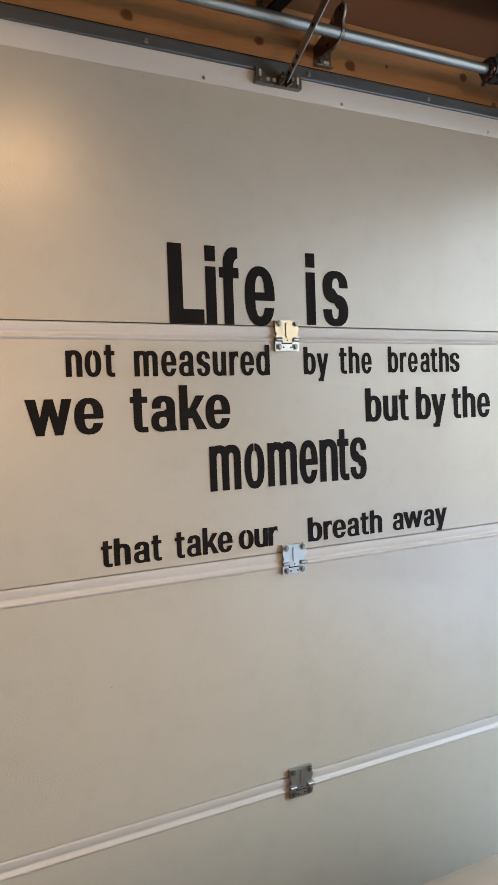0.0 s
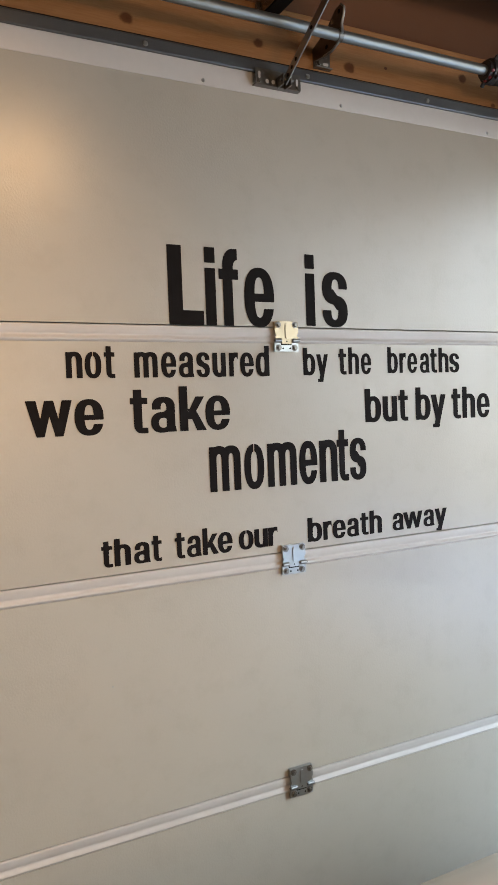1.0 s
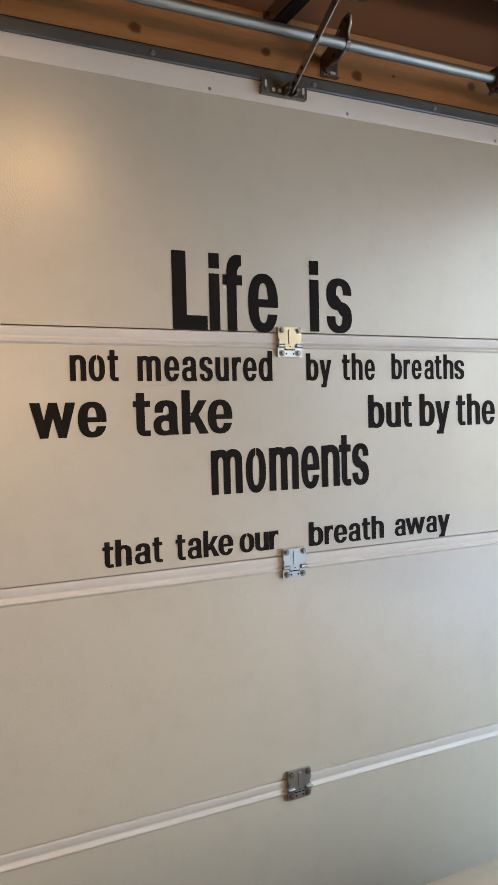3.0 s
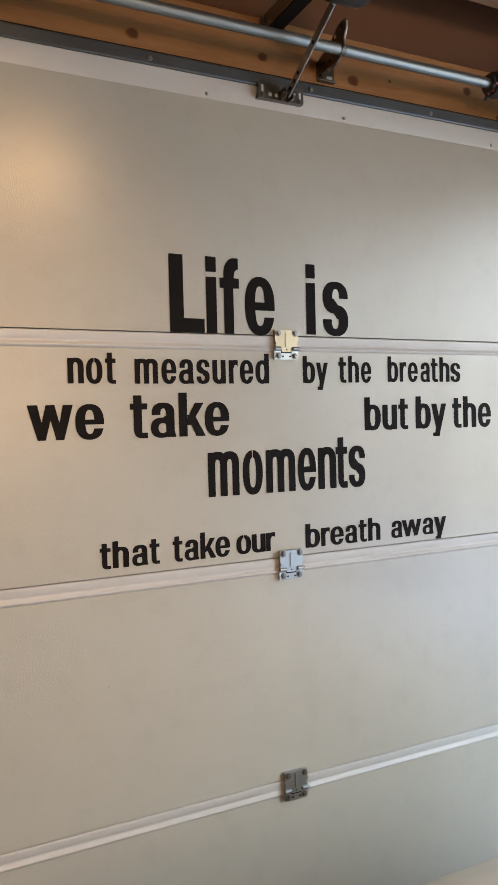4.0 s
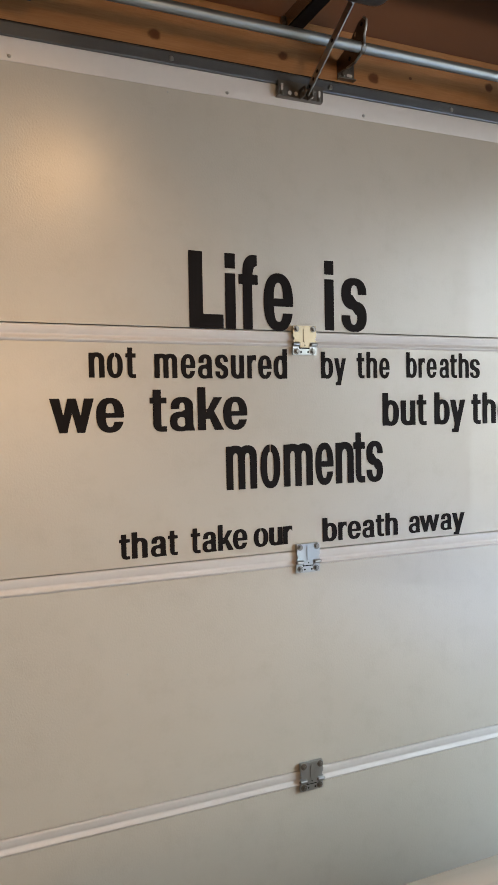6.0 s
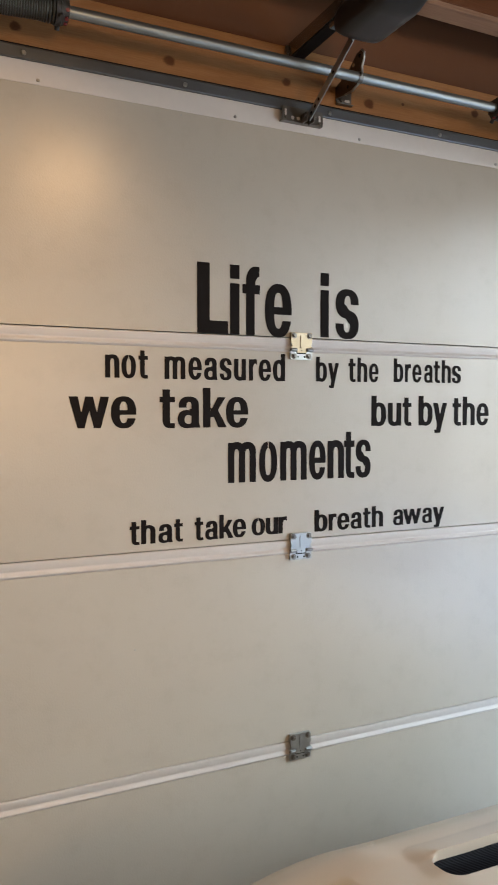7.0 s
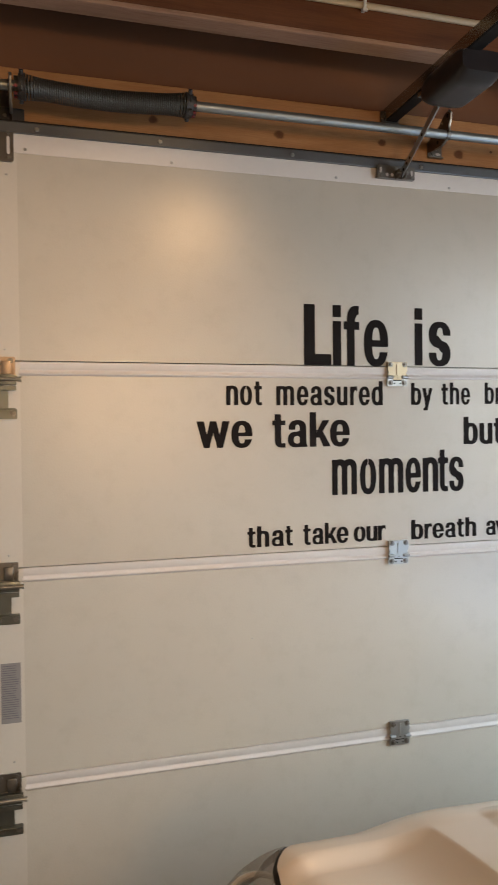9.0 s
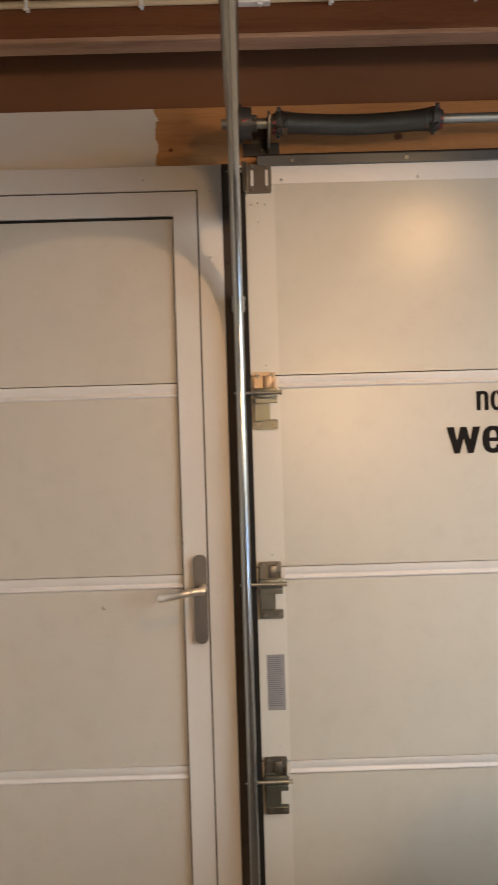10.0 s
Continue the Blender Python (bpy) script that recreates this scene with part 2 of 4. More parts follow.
CLIP = plain("white_cable_clip", (0.78, 0.76, 0.72), 0.4)


# ---- building blocks ----
def bar(bm, x0, x1, y0, y1, z0, z1, bevel=0.0, turn=None):
    m = Matrix.Translation(((x0 + x1) / 2, (y0 + y1) / 2, (z0 + z1) / 2)) @ Matrix.Diagonal((x1 - x0, y1 - y0, z1 - z0, 1))
    vs = bmesh.ops.create_cube(bm, size=1, matrix=(turn @ m) if turn else m)["verts"]
    if bevel:
        es = list({e for v in vs for e in v.link_edges})
        bmesh.ops.bevel(bm, geom=es, offset=bevel, segments=2, affect="EDGES", profile=0.5)
    return bm


def rod(bm, p0, p1, r, seg=20, r2=None):
    p0, p1 = Vector(p0), Vector(p1)
    q = (p1 - p0).to_track_quat("Z", "Y").to_matrix().to_4x4()
    bmesh.ops.create_cone(bm, cap_ends=True, segments=seg, radius1=r, radius2=r if r2 is None else r2, depth=(p1 - p0).length,
                          matrix=Matrix.Translation((p0 + p1) / 2) @ q)
    return bm


def sweep(bm, path, section, side):
    """Carries a closed section (a, b) along a path; a goes along side, b across side and the way."""
    side, rings = Vector(side).normalized(), []
    for k, p in enumerate(path):
        way = (Vector(path[min(k + 1, len(path) - 1)]) - Vector(path[max(k - 1, 0)])).normalized()
        up = side.cross(way).normalized()
        rings.append([bm.verts.new(Vector(p) + side * a + up * b) for a, b in section])
    n = len(section)
    for r0, r1 in zip(rings, rings[1:]):
        for k in range(n):
            bm.faces.new((r0[k], r0[(k + 1) % n], r1[(k + 1) % n], r1[k]))
    bm.faces.new(rings[0][::-1])
    bm.faces.new(rings[-1])
    return bm


def extrude_x(bm, outline, x0, x1):
    """A closed outline of (y, z) carried from x0 to x1."""
    a = [bm.verts.new((x0, y, z)) for y, z in outline]
    b = [bm.verts.new((x1, y, z)) for y, z in outline]
    n = len(outline)
    for k in range(n):
        bm.faces.new((a[k], a[(k + 1) % n], b[(k + 1) % n], b[k]))
    bm.faces.new(a[::-1])
    bm.faces.new(b)
    return bm


def plate_y(bm, outline, y0, y1):
    """A flat plate with an outline of (x, z), from y0 to y1."""
    a = [bm.verts.new((x, y0, z)) for x, z in outline]
    b = [bm.verts.new((x, y1, z)) for x, z in outline]
    n = len(outline)
    for k in range(n):
        bm.faces.new((a[k], a[(k + 1) % n], b[(k + 1) % n], b[k]))
    bm.faces.new(a[::-1])
    bm.faces.new(b)
    return bm


def rounded(x0, x1, z0, z1, r, n=5):
    out = []
    for cx, cz, a0 in ((x1 - r, z1 - r, 0), (x0 + r, z1 - r, 90), (x0 + r, z0 + r, 180), (x1 - r, z0 + r, 270)):
        out += [(cx + r * math.cos(radians(a0 + 90 * k / n)), cz + r * math.sin(radians(a0 + 90 * k / n))) for k in range(n + 1)]
    return out


def finish(bm, name, material, smooth=False):
    bmesh.ops.recalc_face_normals(bm, faces=bm.faces)
    me = bpy.data.meshes.new(name)
    bm.to_mesh(me)
    bm.free()
    me.materials.append(material)
    if smooth:
        me.shade_smooth()
        me.set_sharp_from_angle(angle=radians(40))
    return me


def thing(name, base, label, category, group="", kind=""):
    ob = new(name)
    ob.location = base
    ob.empty_display_size = 0.05
    return tagged(ob, label, category, group, kind)


def put(name, me, parent, place=None, label=""):
    """One mesh object under a thing or a part; its coordinates are the world's."""
    ob = new(name, me)
    ob.parent = parent
    if parent.parent is None:
        ob.matrix_parent_inverse = parent.matrix_basis.inverted()
    else:
        ob.matrix_parent_inverse = parent.matrix_basis.inverted()
    if place is not None:
        ob.matrix_basis = place
    return tagged(ob, label)


def part(name, bm, material, parent, label="", smooth=False):
    return put(name, finish(bm, name, material, smooth), parent, None, label)


def setting(name, bm, material, label, category, smooth=False):
    return tagged(new(name, finish(bm, name, material, smooth)), label, category, "", "structure")


def cut_cells(field, x0, x1, nx, y0, y1, ny):
    """Polygons that fill the part of the plane where field(X, Y) > 0, cut cleanly at its edge. Inner cells are joined in runs."""
    xs, ys = np.linspace(x0, x1, nx + 1), np.linspace(y0, y1, ny + 1)
    f = field(*np.meshgrid(xs, ys))
    inside = f > 0
    polys = []
    for j in range(ny):
        start = None
        for i in range(nx + 1):
            full = i < nx and inside[j, i] and inside[j, i + 1] and inside[j + 1, i] and inside[j + 1, i + 1]
            if full and start is None:
                start = i
            if not full and start is not None:
                polys.append((start, i, j))
                start = None
            if i < nx and not full and (inside[j, i] or inside[j, i + 1] or inside[j + 1, i] or inside[j + 1, i + 1]):
                c = [(xs[i], ys[j], f[j, i]), (xs[i + 1], ys[j], f[j, i + 1]), (xs[i + 1], ys[j + 1], f[j + 1, i + 1]), (xs[i], ys[j + 1], f[j + 1, i])]
                pts = []
                for a, b in zip(c, c[1:] + c[:1]):
                    if a[2] > 0:
                        pts.append(a[:2])
                    if (a[2] > 0) != (b[2] > 0):
                        k = a[2] / (a[2] - b[2])
                        pts.append((a[0] + (b[0] - a[0]) * k, a[1] + (b[1] - a[1]) * k))
                if len(pts) > 2:
                    polys.append(pts)
    return xs, ys, polys


# ---- the setting ----
FACE = 0.046          # inner face of the front wall
SEAMS = (0.556, 1.094, 1.622)
DOOR_TOP = 2.203
DX0, DX1 = -0.069, 2.205

bm = bmesh.new()
bar(bm, -1.25, 3.2, -5.2, 0.35, -0.12, 0.0)
setting("floor", bm, CONCRETE, "grey concrete garage floor", "floor")
bm = bmesh.new()
bar(bm, -1.25, 3.2, -5.2, 0.30, 2.75, 2.80)
setting("ceiling", bm, BROWN, "brown stained timber board ceiling", "ceiling")
bm = bmesh.new()
bar(bm, -1.40, -1.25, -5.2, 0.35, -0.12, 2.8)
setting("wall_left", bm, PLASTER, "plain white plastered side wall", "wall")
bm = bmesh.new()
for x0, x1, z0, z1 in ((-1.40, 0.30, -0.12, 2.8), (2.30, 3.35, -0.12, 2.8), (0.30, 2.30, -0.12, 0.60), (0.30, 2.30, 1.80, 2.8)):
    bar(bm, x0, x1, -5.35, -5.2, z0, z1)
setting("wall_back", bm, PLASTER, "plain white plastered back wall with an added fill window", "wall")
# unseen window, added so the back fill light has an opening
window = thing("fill_window", (1.30, -5.27, 0.60), "unseen white framed window added in the back wall for fill light", "window", kind="structure")
for x0, x1, z0, z1 in ((0.30, 2.30, 0.60, 0.66), (0.30, 2.30, 1.74, 1.80), (0.30, 0.36, 0.66, 1.74), (2.24, 2.30, 0.66, 1.74)):
    bm = bmesh.new()
    bar(bm, x0, x1, -5.30, -5.24, z0, z1, 0.004)
    put("window_frame", finish(bm, "window_frame", RAIL), window)
bm = bmesh.new()
bar(bm, 0.36, 2.24, -5.271, -5.265, 0.66, 1.74)
put("pane", finish(bm, "pane", GLASS), window).visible_shadow = False
bm = bmesh.new()
for y0, y1, z0, z1 in ((-5.2, -3.4, -0.12, 2.8), (-0.9, 0.35, -0.12, 2.8), (-3.4, -0.9, -0.12, 0.04), (-3.4, -0.9, 2.5, 2.8)):
    bar(bm, 3.2, 3.35, y0, y1, z0, z1)
setting("wall_right", bm, PLASTER, "plain white plastered side wall with a window", "wall")
bm = bmesh.new()
bar(bm, -1.25, -1.02, FACE, 0.30, 0.0, 2.237)
bar(bm, 2.165, 3.2, FACE, 0.30, 0.0, 2.237)
bar(bm, -0.134, -0.030, FACE, 0.30, 0.0, 2.220)
setting("wall_front", bm, PLASTER, "white plastered front wall beside the doors", "wall")
bm = bmesh.new()
bar(bm, -1.25, 3.2, FACE, 0.28, 2.222, 2.386, 0.003)
setting("header_beam", bm, PINE, "knotty pine header beam, partly painted white", "beam")
bm = bmesh.new()
bar(bm, -1.25, 3.2, FACE + 0.012, 0.28, 2.388, 2.75)
setting("upper_wall", bm, BROWN, "brown stained boards above the header beam", "wall")

for n, y in enumerate((-0.150, -0.80, -1.60, -2.40, -3.2, -4.0)):
    bm = bmesh.new()
    bar(bm, -1.25, 3.2, y, y + 0.062, 2.486, 2.75, 0.002)
    joist = setting("ceiling_joist", bm, JOIST, "red-brown stained timber ceiling joist", "joist")
    bm = bmesh.new()
    bar(bm, -1.25, 3.2, y - 0.001, y + 0.063, 2.473, 2.486, 0.003)
    part("sawn_edge", bm, SAWN, joist, "rough pale sawn bottom edge")

# window that lets the daylight in
window = thing("window_1", (3.27, -2.3, 0.04), "tall white framed window in the side wall", "window", kind="structure")
for y0, y1, z0, z1 in ((-3.4, -0.9, 0.04, 0.10), (-3.4, -0.9, 2.44, 2.5), (-3.4, -3.34, 0.10, 2.44), (-0.96, -0.9, 0.10, 2.44)):
    bm = bmesh.new()
    bar(bm, 3.24, 3.30, y0, y1, z0, z1, 0.004)
    part("window_frame", bm, RAIL, window)
bm = bmesh.new()
bar(bm, 3.265, 3.271, -3.34, -0.96, 0.10, 2.44)
pane = part("pane", bm, GLASS, window)
pane.visible_shadow = False

# cable duct with clips along the joist nearest the door
duct = thing("cable_duct", (0.5, -0.158, 2.566), "cream cable duct clipped along the ceiling joist", "cable duct")
bm = bmesh.new()
sweep(bm, [(-1.6, -0.158, 2.566), (3.2, -0.158, 2.566)], [(0.009 * math.cos(a), 0.008 * math.sin(a)) for a in np.linspace(0, 2 * math.pi, 13)[:-1]], (0, 0, 1))
part("duct", bm, DUCT, duct, smooth=True)
bm = bmesh.new()
bar(bm, -0.118, 0.006, -0.174, -0.1495, 2.551, 2.596, 0.003)
part("junction_cover", bm, CLIP, duct, "white plastic junction cover")
clip_bm = bmesh.new()
bar(clip_bm, -0.004, 0.004, -0.011, 0.008, -0.014, 0.012, 0.001)
bar(clip_bm, -0.0065, 0.0065, -0.0125, -0.006, -0.017, -0.011, 0.001)
clip_me = finish(clip_bm, "clip", CLIP)
for x in (-0.92, -0.61, -0.32, -0.02, 0.16, 0.53, 0.90, 1.27, 1.64, 2.01, 2.38):
    put("clip", clip_me, duct, Matrix.Translation((x, -0.158, 2.564)))

def bead_and_cove(y, z):
    """Profile of a rail from its lower edge up: a rounded bead, a shallow cove, then the flat band."""
    out = []
    for i in range(1, 9):
        out.append((y - 0.0050 * math.sin(math.pi * i / 9), z + 0.0115 * i / 9))
    for i in range(0, 7):
        out.append((y + 0.0016 * math.sin(math.pi * i / 6) - 0.0008 * i / 6, z + 0.0120 + 0.0075 * i / 6))
    return out


# ---- garage door ----
door = thing("garage_door", (1.057, 0.02, 0.0), "closed white sectional garage door with embossed panels", "garage door")
edges = (0.012, *SEAMS, DOOR_TOP)
for k in range(4):
    z0, z1 = edges[k], edges[k + 1]
    top = k == 3
    zf = z1 - (0.053 if top else 0.036)
    bm = bmesh.new()
    extrude_x(bm, [(0.0, z0 + 0.0025), (0.0, zf), (0.041, zf), (0.041, z0 + 0.0025)], 0.010, DX1 - 0.076)
    panel = part("panel", bm, DOOR, door, "embossed greige sheet panel")
    bm = bmesh.new()
    if top:
        extrude_x(bm, [(-0.0012, zf), (-0.002, zf + 0.002), (-0.002, z1 - 0.002), (0.0, z1), (0.041, z1), (0.041, zf)], DX0 + 0.004, DX1)
    else:
        zb = zf
        prof = [(0.0, zb)] + bead_and_cove(0.0, zb) + [(-0.0008, z1 - 0.002), (0.0012, z1), (0.041, z1), (0.041, zb)]
        extrude_x(bm, prof, 0.008, DX1 - 0.074)
    part("rail", bm, RAIL, panel, "smooth white rail with a rounded bead", True)
    for x0, x1 in ((DX0, 0.010), (DX1 - 0.076, DX1)):
        bm = bmesh.new()
        extrude_x(bm, [(-0.0016, z0 + 0.0025), (-0.0016, (z1 - 0.0545) if top else z1 - 0.001), (0.041, (z1 - 0.0545) if top else z1 - 0.001), (0.041, z0 + 0.0025)], x0, x1)
        part("end_stile", bm, STILE, panel, "smooth sheet-steel end stile")
bm = bmesh.new()
extrude_x(bm, [(-0.0035, 2.1975), (-0.011, 2.1975), (-0.012, 2.199), (-0.012, 2.2225), (-0.009, 2.2255), (0.020, 2.2255), (0.020, 2.2045), (-0.0035, 2.2045)], -0.034, DX1 - 0.02)
strip = part("top_profile", bm, STRIP, door, "grey steel reinforcing profile")
bm = bmesh.new()
extrude_x(bm, [(0.000, 2.2257), (0.000, 2.2325), (0.030, 2.2325), (0.030, 2.2257)], -0.034, DX1 - 0.02)
part("top_seal", bm, RUBBER, door, "black rubber seal")

screw_bm = bmesh.new()
rod(screw_bm, (0, 0, 0), (0, -0.0022, 0), 0.0042, 12, 0.0030)
screw_me = finish(screw_bm, "screw", ZINC, True)
for x in (0.031, 0.407, 0.883, 1.248, 1.726, 2.10):
    put("screw", screw_me, door, Matrix.Translation((x, -0.002, 2.1600)))
for x in (0.06, 0.375, 0.748, 1.149, 1.51, 1.89):
    put("screw", screw_me, strip, Matrix.Translation((x, -0.0125, 2.2090)) @ Matrix.Scale(1.45, 4))
for x, z in ((-0.055, 2.093), (-0.036, 2.099), (-0.016, 2.094), (-0.035, 2.046), (-0.026, 1.652), (-0.024, 1.128), (-0.018, 0.598)):
    put("screw", screw_me, door, Matrix.Translation((x, -0.0017, z)) @ Matrix.Scale(0.7, 4))
for x, z in ((0.742, 2.141), (0.62, 0.86)):
    put("screw", screw_me, door, Matrix.Translation((x, 0.0006, z)) @ Matrix.Scale(0.6, 4))

bolt_bm = bmesh.new()
rod(bolt_bm, (0, 0, 0), (0, -0.0016, 0), 0.0078, 18, 0.0074)
washer_faces = len(bolt_bm.faces)
rod(bolt_bm, (0, -0.0016, 0), (0, -0.0062, 0), 0.0049, 6, 0.0042)
head_faces = len(bolt_bm.faces)
rod(bolt_bm, (0, -0.0060, 0), (0, -0.0064, 0), 0.0018, 10, 0.0018)
bolt_me = finish(bolt_bm, "bolt", BOLT)
bolt_me.materials.append(WASHER)
for face in bolt_me.polygons[:washer_faces] + bolt_me.polygons[head_faces:]:
    face.material_index = 1
dark_bolt_me = bolt_me.copy()
dark_bolt_me.materials[0] = ANGLE
dark_bolt_me.materials[1] = ANGLE


def centre_hinge(x, z, material):
    """Two leaves joined at a knuckle: the upper one with a pressed bead, the lower one stepped and folded."""
    up = bmesh.new()
    right = [(0.029, 0.036), (0.031, 0.034), (0.031, 0.008), (0.028, 0.0065), (0.028, 0.001), (0.031, -0.0005), (0.031, -0.0065), (0.0225, -0.0085), (0.0205, -0.012), (0.013, -0.0125), (0.013, -0.016)]
    plate_y(up, [(x + dx, z + dz) for dx, dz in right] + [(x - dx, z + dz) for dx, dz in right[::-1]], -0.0105, -0.0082)
    plate_y(up, rounded(x - 0.031, x + 0.031, z + 0.017, z + 0.036, 0.002), -0.0082, -0.001)
    plate_y(up, rounded(x - 0.004, x + 0.004, z - 0.004, z + 0.030, 0.0038), -0.0128, -0.0105)
    hinge = part("hinge", up, material, door, "zinc-plated sheet-steel centre hinge")
    low = bmesh.new()
    plate_y(low, [(x - 0.031, z - 0.034), (x + 0.031, z - 0.034), (x + 0.032, z - 0.032), (x + 0.032, z - 0.009), (x + 0.0165, z - 0.009), (x + 0.0145, z - 0.0185),
                  (x - 0.0145, z - 0.0185), (x - 0.0165, z - 0.009), (x - 0.032, z - 0.009), (x - 0.032, z - 0.032)], -0.0085, -0.0065)
    bar(low, x - 0.030, x + 0.030, -0.0065, 0.0, z - 0.033, z - 0.024)
    for s in (-1, 1):
        rod(low, (x + s * 0.0155, -0.0115, z - 0.0085), (x + s * 0.032, -0.0115, z - 0.0085), 0.0048, 14)
    part("lower_leaf", low, ZINC if material is not DARK_REFLECTION else material, hinge, smooth=True)
    pin = bmesh.new()
    for s in (-1, 1):
        rod(pin, (x + s * 0.0135, -0.0115, z - 0.0085), (x + s * 0.0345, -0.0115, z - 0.0085), 0.0024, 10)
    part("pin", pin, PLATE, hinge)
    holes = bmesh.new()
    for dx, dz in ((-0.0095, -0.0265), (0.0095, -0.0265)):
        rod(holes, (x + dx, -0.0089, z + dz), (x + dx, -0.0080, z + dz), 0.0023, 10)
    rod(holes, (x, -0.0109, z - 0.0105), (x, -0.0100, z - 0.0105), 0.0017, 10)
    bar(holes, x - 0.0135, x + 0.0135, -0.0088, -0.0060, z - 0.0190, z - 0.0155)
    part("hole", holes, RUBBER, hinge)
    for dx, dz, y in ((-0.0225, 0.028, -0.0105), (0.0225, 0.028, -0.0105), (-0.0215, -0.025, -0.0085), (0.0215, -0.025, -0.0085)):
        put("bolt", bolt_me, hinge, Matrix.Translation((x + dx, y, z + dz)))


# the lowest hinge carries its dark floor reflection as colour
for z, m in ((1.600, BRASSY), (1.0765, ZINC), (0.5415, DARK_REFLECTION)):
    centre_hinge(1.0685, z, m)


def roller_hinge(z, material):
    """Side hinge with a roller carrier: z is its upper edge; the roller's axle runs into the track."""
    x0, x1 = -0.063, -0.001
    up = bmesh.new()
    plate_y(up, rounded(x0, x1, z - 0.050, z, 0.004), -0.0060, -0.0018)
    bar(up, x0, x1, -0.0100, -0.0060, z - 0.050, z - 0.044, 0.001)
    bar(up, -0.036, -0.012, -0.0130, -0.0060, z - 0.046, z - 0.010, 0.0035)
    bar(up, x0 + 0.003, x0 + 0.006, -0.0200, -0.0060, z - 0.050, z - 0.016)
    bar(up, x1 - 0.005, x1 - 0.002, -0.0200, -0.0060, z - 0.050, z - 0.026)
    hinge = part("roller_hinge", up, material, door, "zinc-plated roller hinge", True)
    knuckle = bmesh.new()
    rod(knuckle, (x0, -0.014, z - 0.055), (x0 + 0.018, -0.014, z - 0.055), 0.007, 14)
    rod(knuckle, (x1 - 0.018, -0.014, z - 0.055), (x1 + 0.004, -0.014, z - 0.055), 0.007, 14)
    bar(knuckle, x0 + 0.002, x1 + 0.002, -0.024, -0.020, z - 0.072, z - 0.046, 0.001)
    bar(knuckle, x0 + 0.020, x1 - 0.020, -0.0195, -0.0165, z - 0.064, z - 0.052, 0.001)
    part("knuckle", knuckle, CARRIER, hinge, smooth=True)
    axle = bmesh.new()
    rod(axle, (-0.115, -0.030, z - 0.058), (0.012, -0.030, z - 0.058), 0.0048, 14)
    rod(axle, (0.006, -0.030, z - 0.058), (0.013, -0.030, z - 0.058), 0.0070, 14)
    part("roller_axle", axle, ZINC, hinge, "steel roller axle", True)
    low = bmesh.new()
    bar(low, x0, x1 + 0.002, -0.024, -0.020, z - 0.086, z - 0.074, 0.001)
    bar(low, x0 + 0.002, x0 + 0.005, -0.024, -0.0018, z - 0.135, z - 0.060)
    bar(low, x0 + 0.006, x1 - 0.018, -0.0060, -0.0018, z - 0.135, z - 0.086)
    plate_y(low, rounded(x0, x1 + 0.003, z - 0.158, z - 0.132, 0.004), -0.0065, -0.0018)
    bar(low, x0 + 0.002, x1, -0.024, -0.0065, z - 0.135, z - 0.131, 0.001)
    part("roller_carrier", low, CARRIER, hinge)
    for dx, dz, y in ((0.011, -0.010, -0.006), (0.050, -0.010, -0.006), (0.014, -0.145, -0.0065), (0.054, -0.145, -0.0065)):
        put("bolt", bolt_me, hinge, Matrix.Translation((x0 + dx, y, z + dz)) @ Matrix.Scale(0.95, 4))


# the topmost hinge carries its warm reflection as colour
for z, m in ((1.633, WARM_REFLECTION), (1.111, PLATE), (0.571, PLATE)):
    roller_hinge(z, m)

# top roller bracket in the corner
bm = bmesh.new()
plate_y(bm, rounded(-0.067, 0.003, 2.124, 2.204, 0.007), -0.0080, -0.0030)
bracket = part("top_roller_bracket", bm, PLATE, door, "dark zinc corner bracket with two slots")
for x in (-0.050, -0.010):
    bm = bmesh.new()
    plate_y(bm, rounded(x - 0.0036, x + 0.0036, 2.143, 2.187, 0.0034), -0.0088, -0.0078)
    part("slot", bm, RAIL, bracket, "slot showing the white door")
    for z in (2.135, 2.197):
        put("bolt", bolt_me, bracket, Matrix.Translation((x, -0.008, z)) @ Matrix.Scale(0.75, 4))
bm = bmesh.new()
bar(bm, -0.078, -0.064, -0.040, 0.0, 2.120, 2.200, 0.002)
rod(bm, (-0.12, -0.030, 2.176), (-0.064, -0.030, 2.176), 0.005, 12)
part("roller_arm", bm, GALV, bracket)

# data label with unreadable print
sticker = thing("data_label", (-0.023, -0.002, 0.776), "grey printed data label stuck on the door's end stile", "label")
bm = bmesh.new()
bar(bm, -0.048, 0.001, -0.0022, -0.0017, 0.699, 0.853)
part("label_sheet", bm, PAPER, sticker)
rng = random.Random(4)
for k in range(24):
    bm = bmesh.new()
    z = 0.846 - 0.0058 * k
    w = 0.042 * rng.uniform(0.75, 1.0)
    bar(bm, -0.045, -0.045 + w, -0.0026, -0.0022, z - 0.0012, z + 0.0008)
    part("print_line", bm, INK, sticker)

# arm plate at the middle of the top edge
arm_plate = thing("door_arm_bracket", (1.07, -0.003, 2.17), "punched zinc bracket that joins the opener arm to the door", "bracket")
bm = bmesh.new()
plate_y(bm, rounded(1.006, 1.125, 2.168, 2.204, 0.002), -0.0175, -0.0145)
bar(bm, 1.006, 1.125, -0.0145, -0.002, 2.168, 2.171)
base_plate = part("base_plate", bm, PLATE, arm_plate)
for x, z0, z1 in ((1.016, 2.181, 2.197), (1.115, 2.178, 2.194)):
    bm = bmesh.new()
    plate_y(bm, rounded(x - 0.0028, x + 0.0028, z0, z1, 0.0026), -0.0182, -0.0174)
    part("slot", bm, RAIL, base_plate, "slot showing the white door")
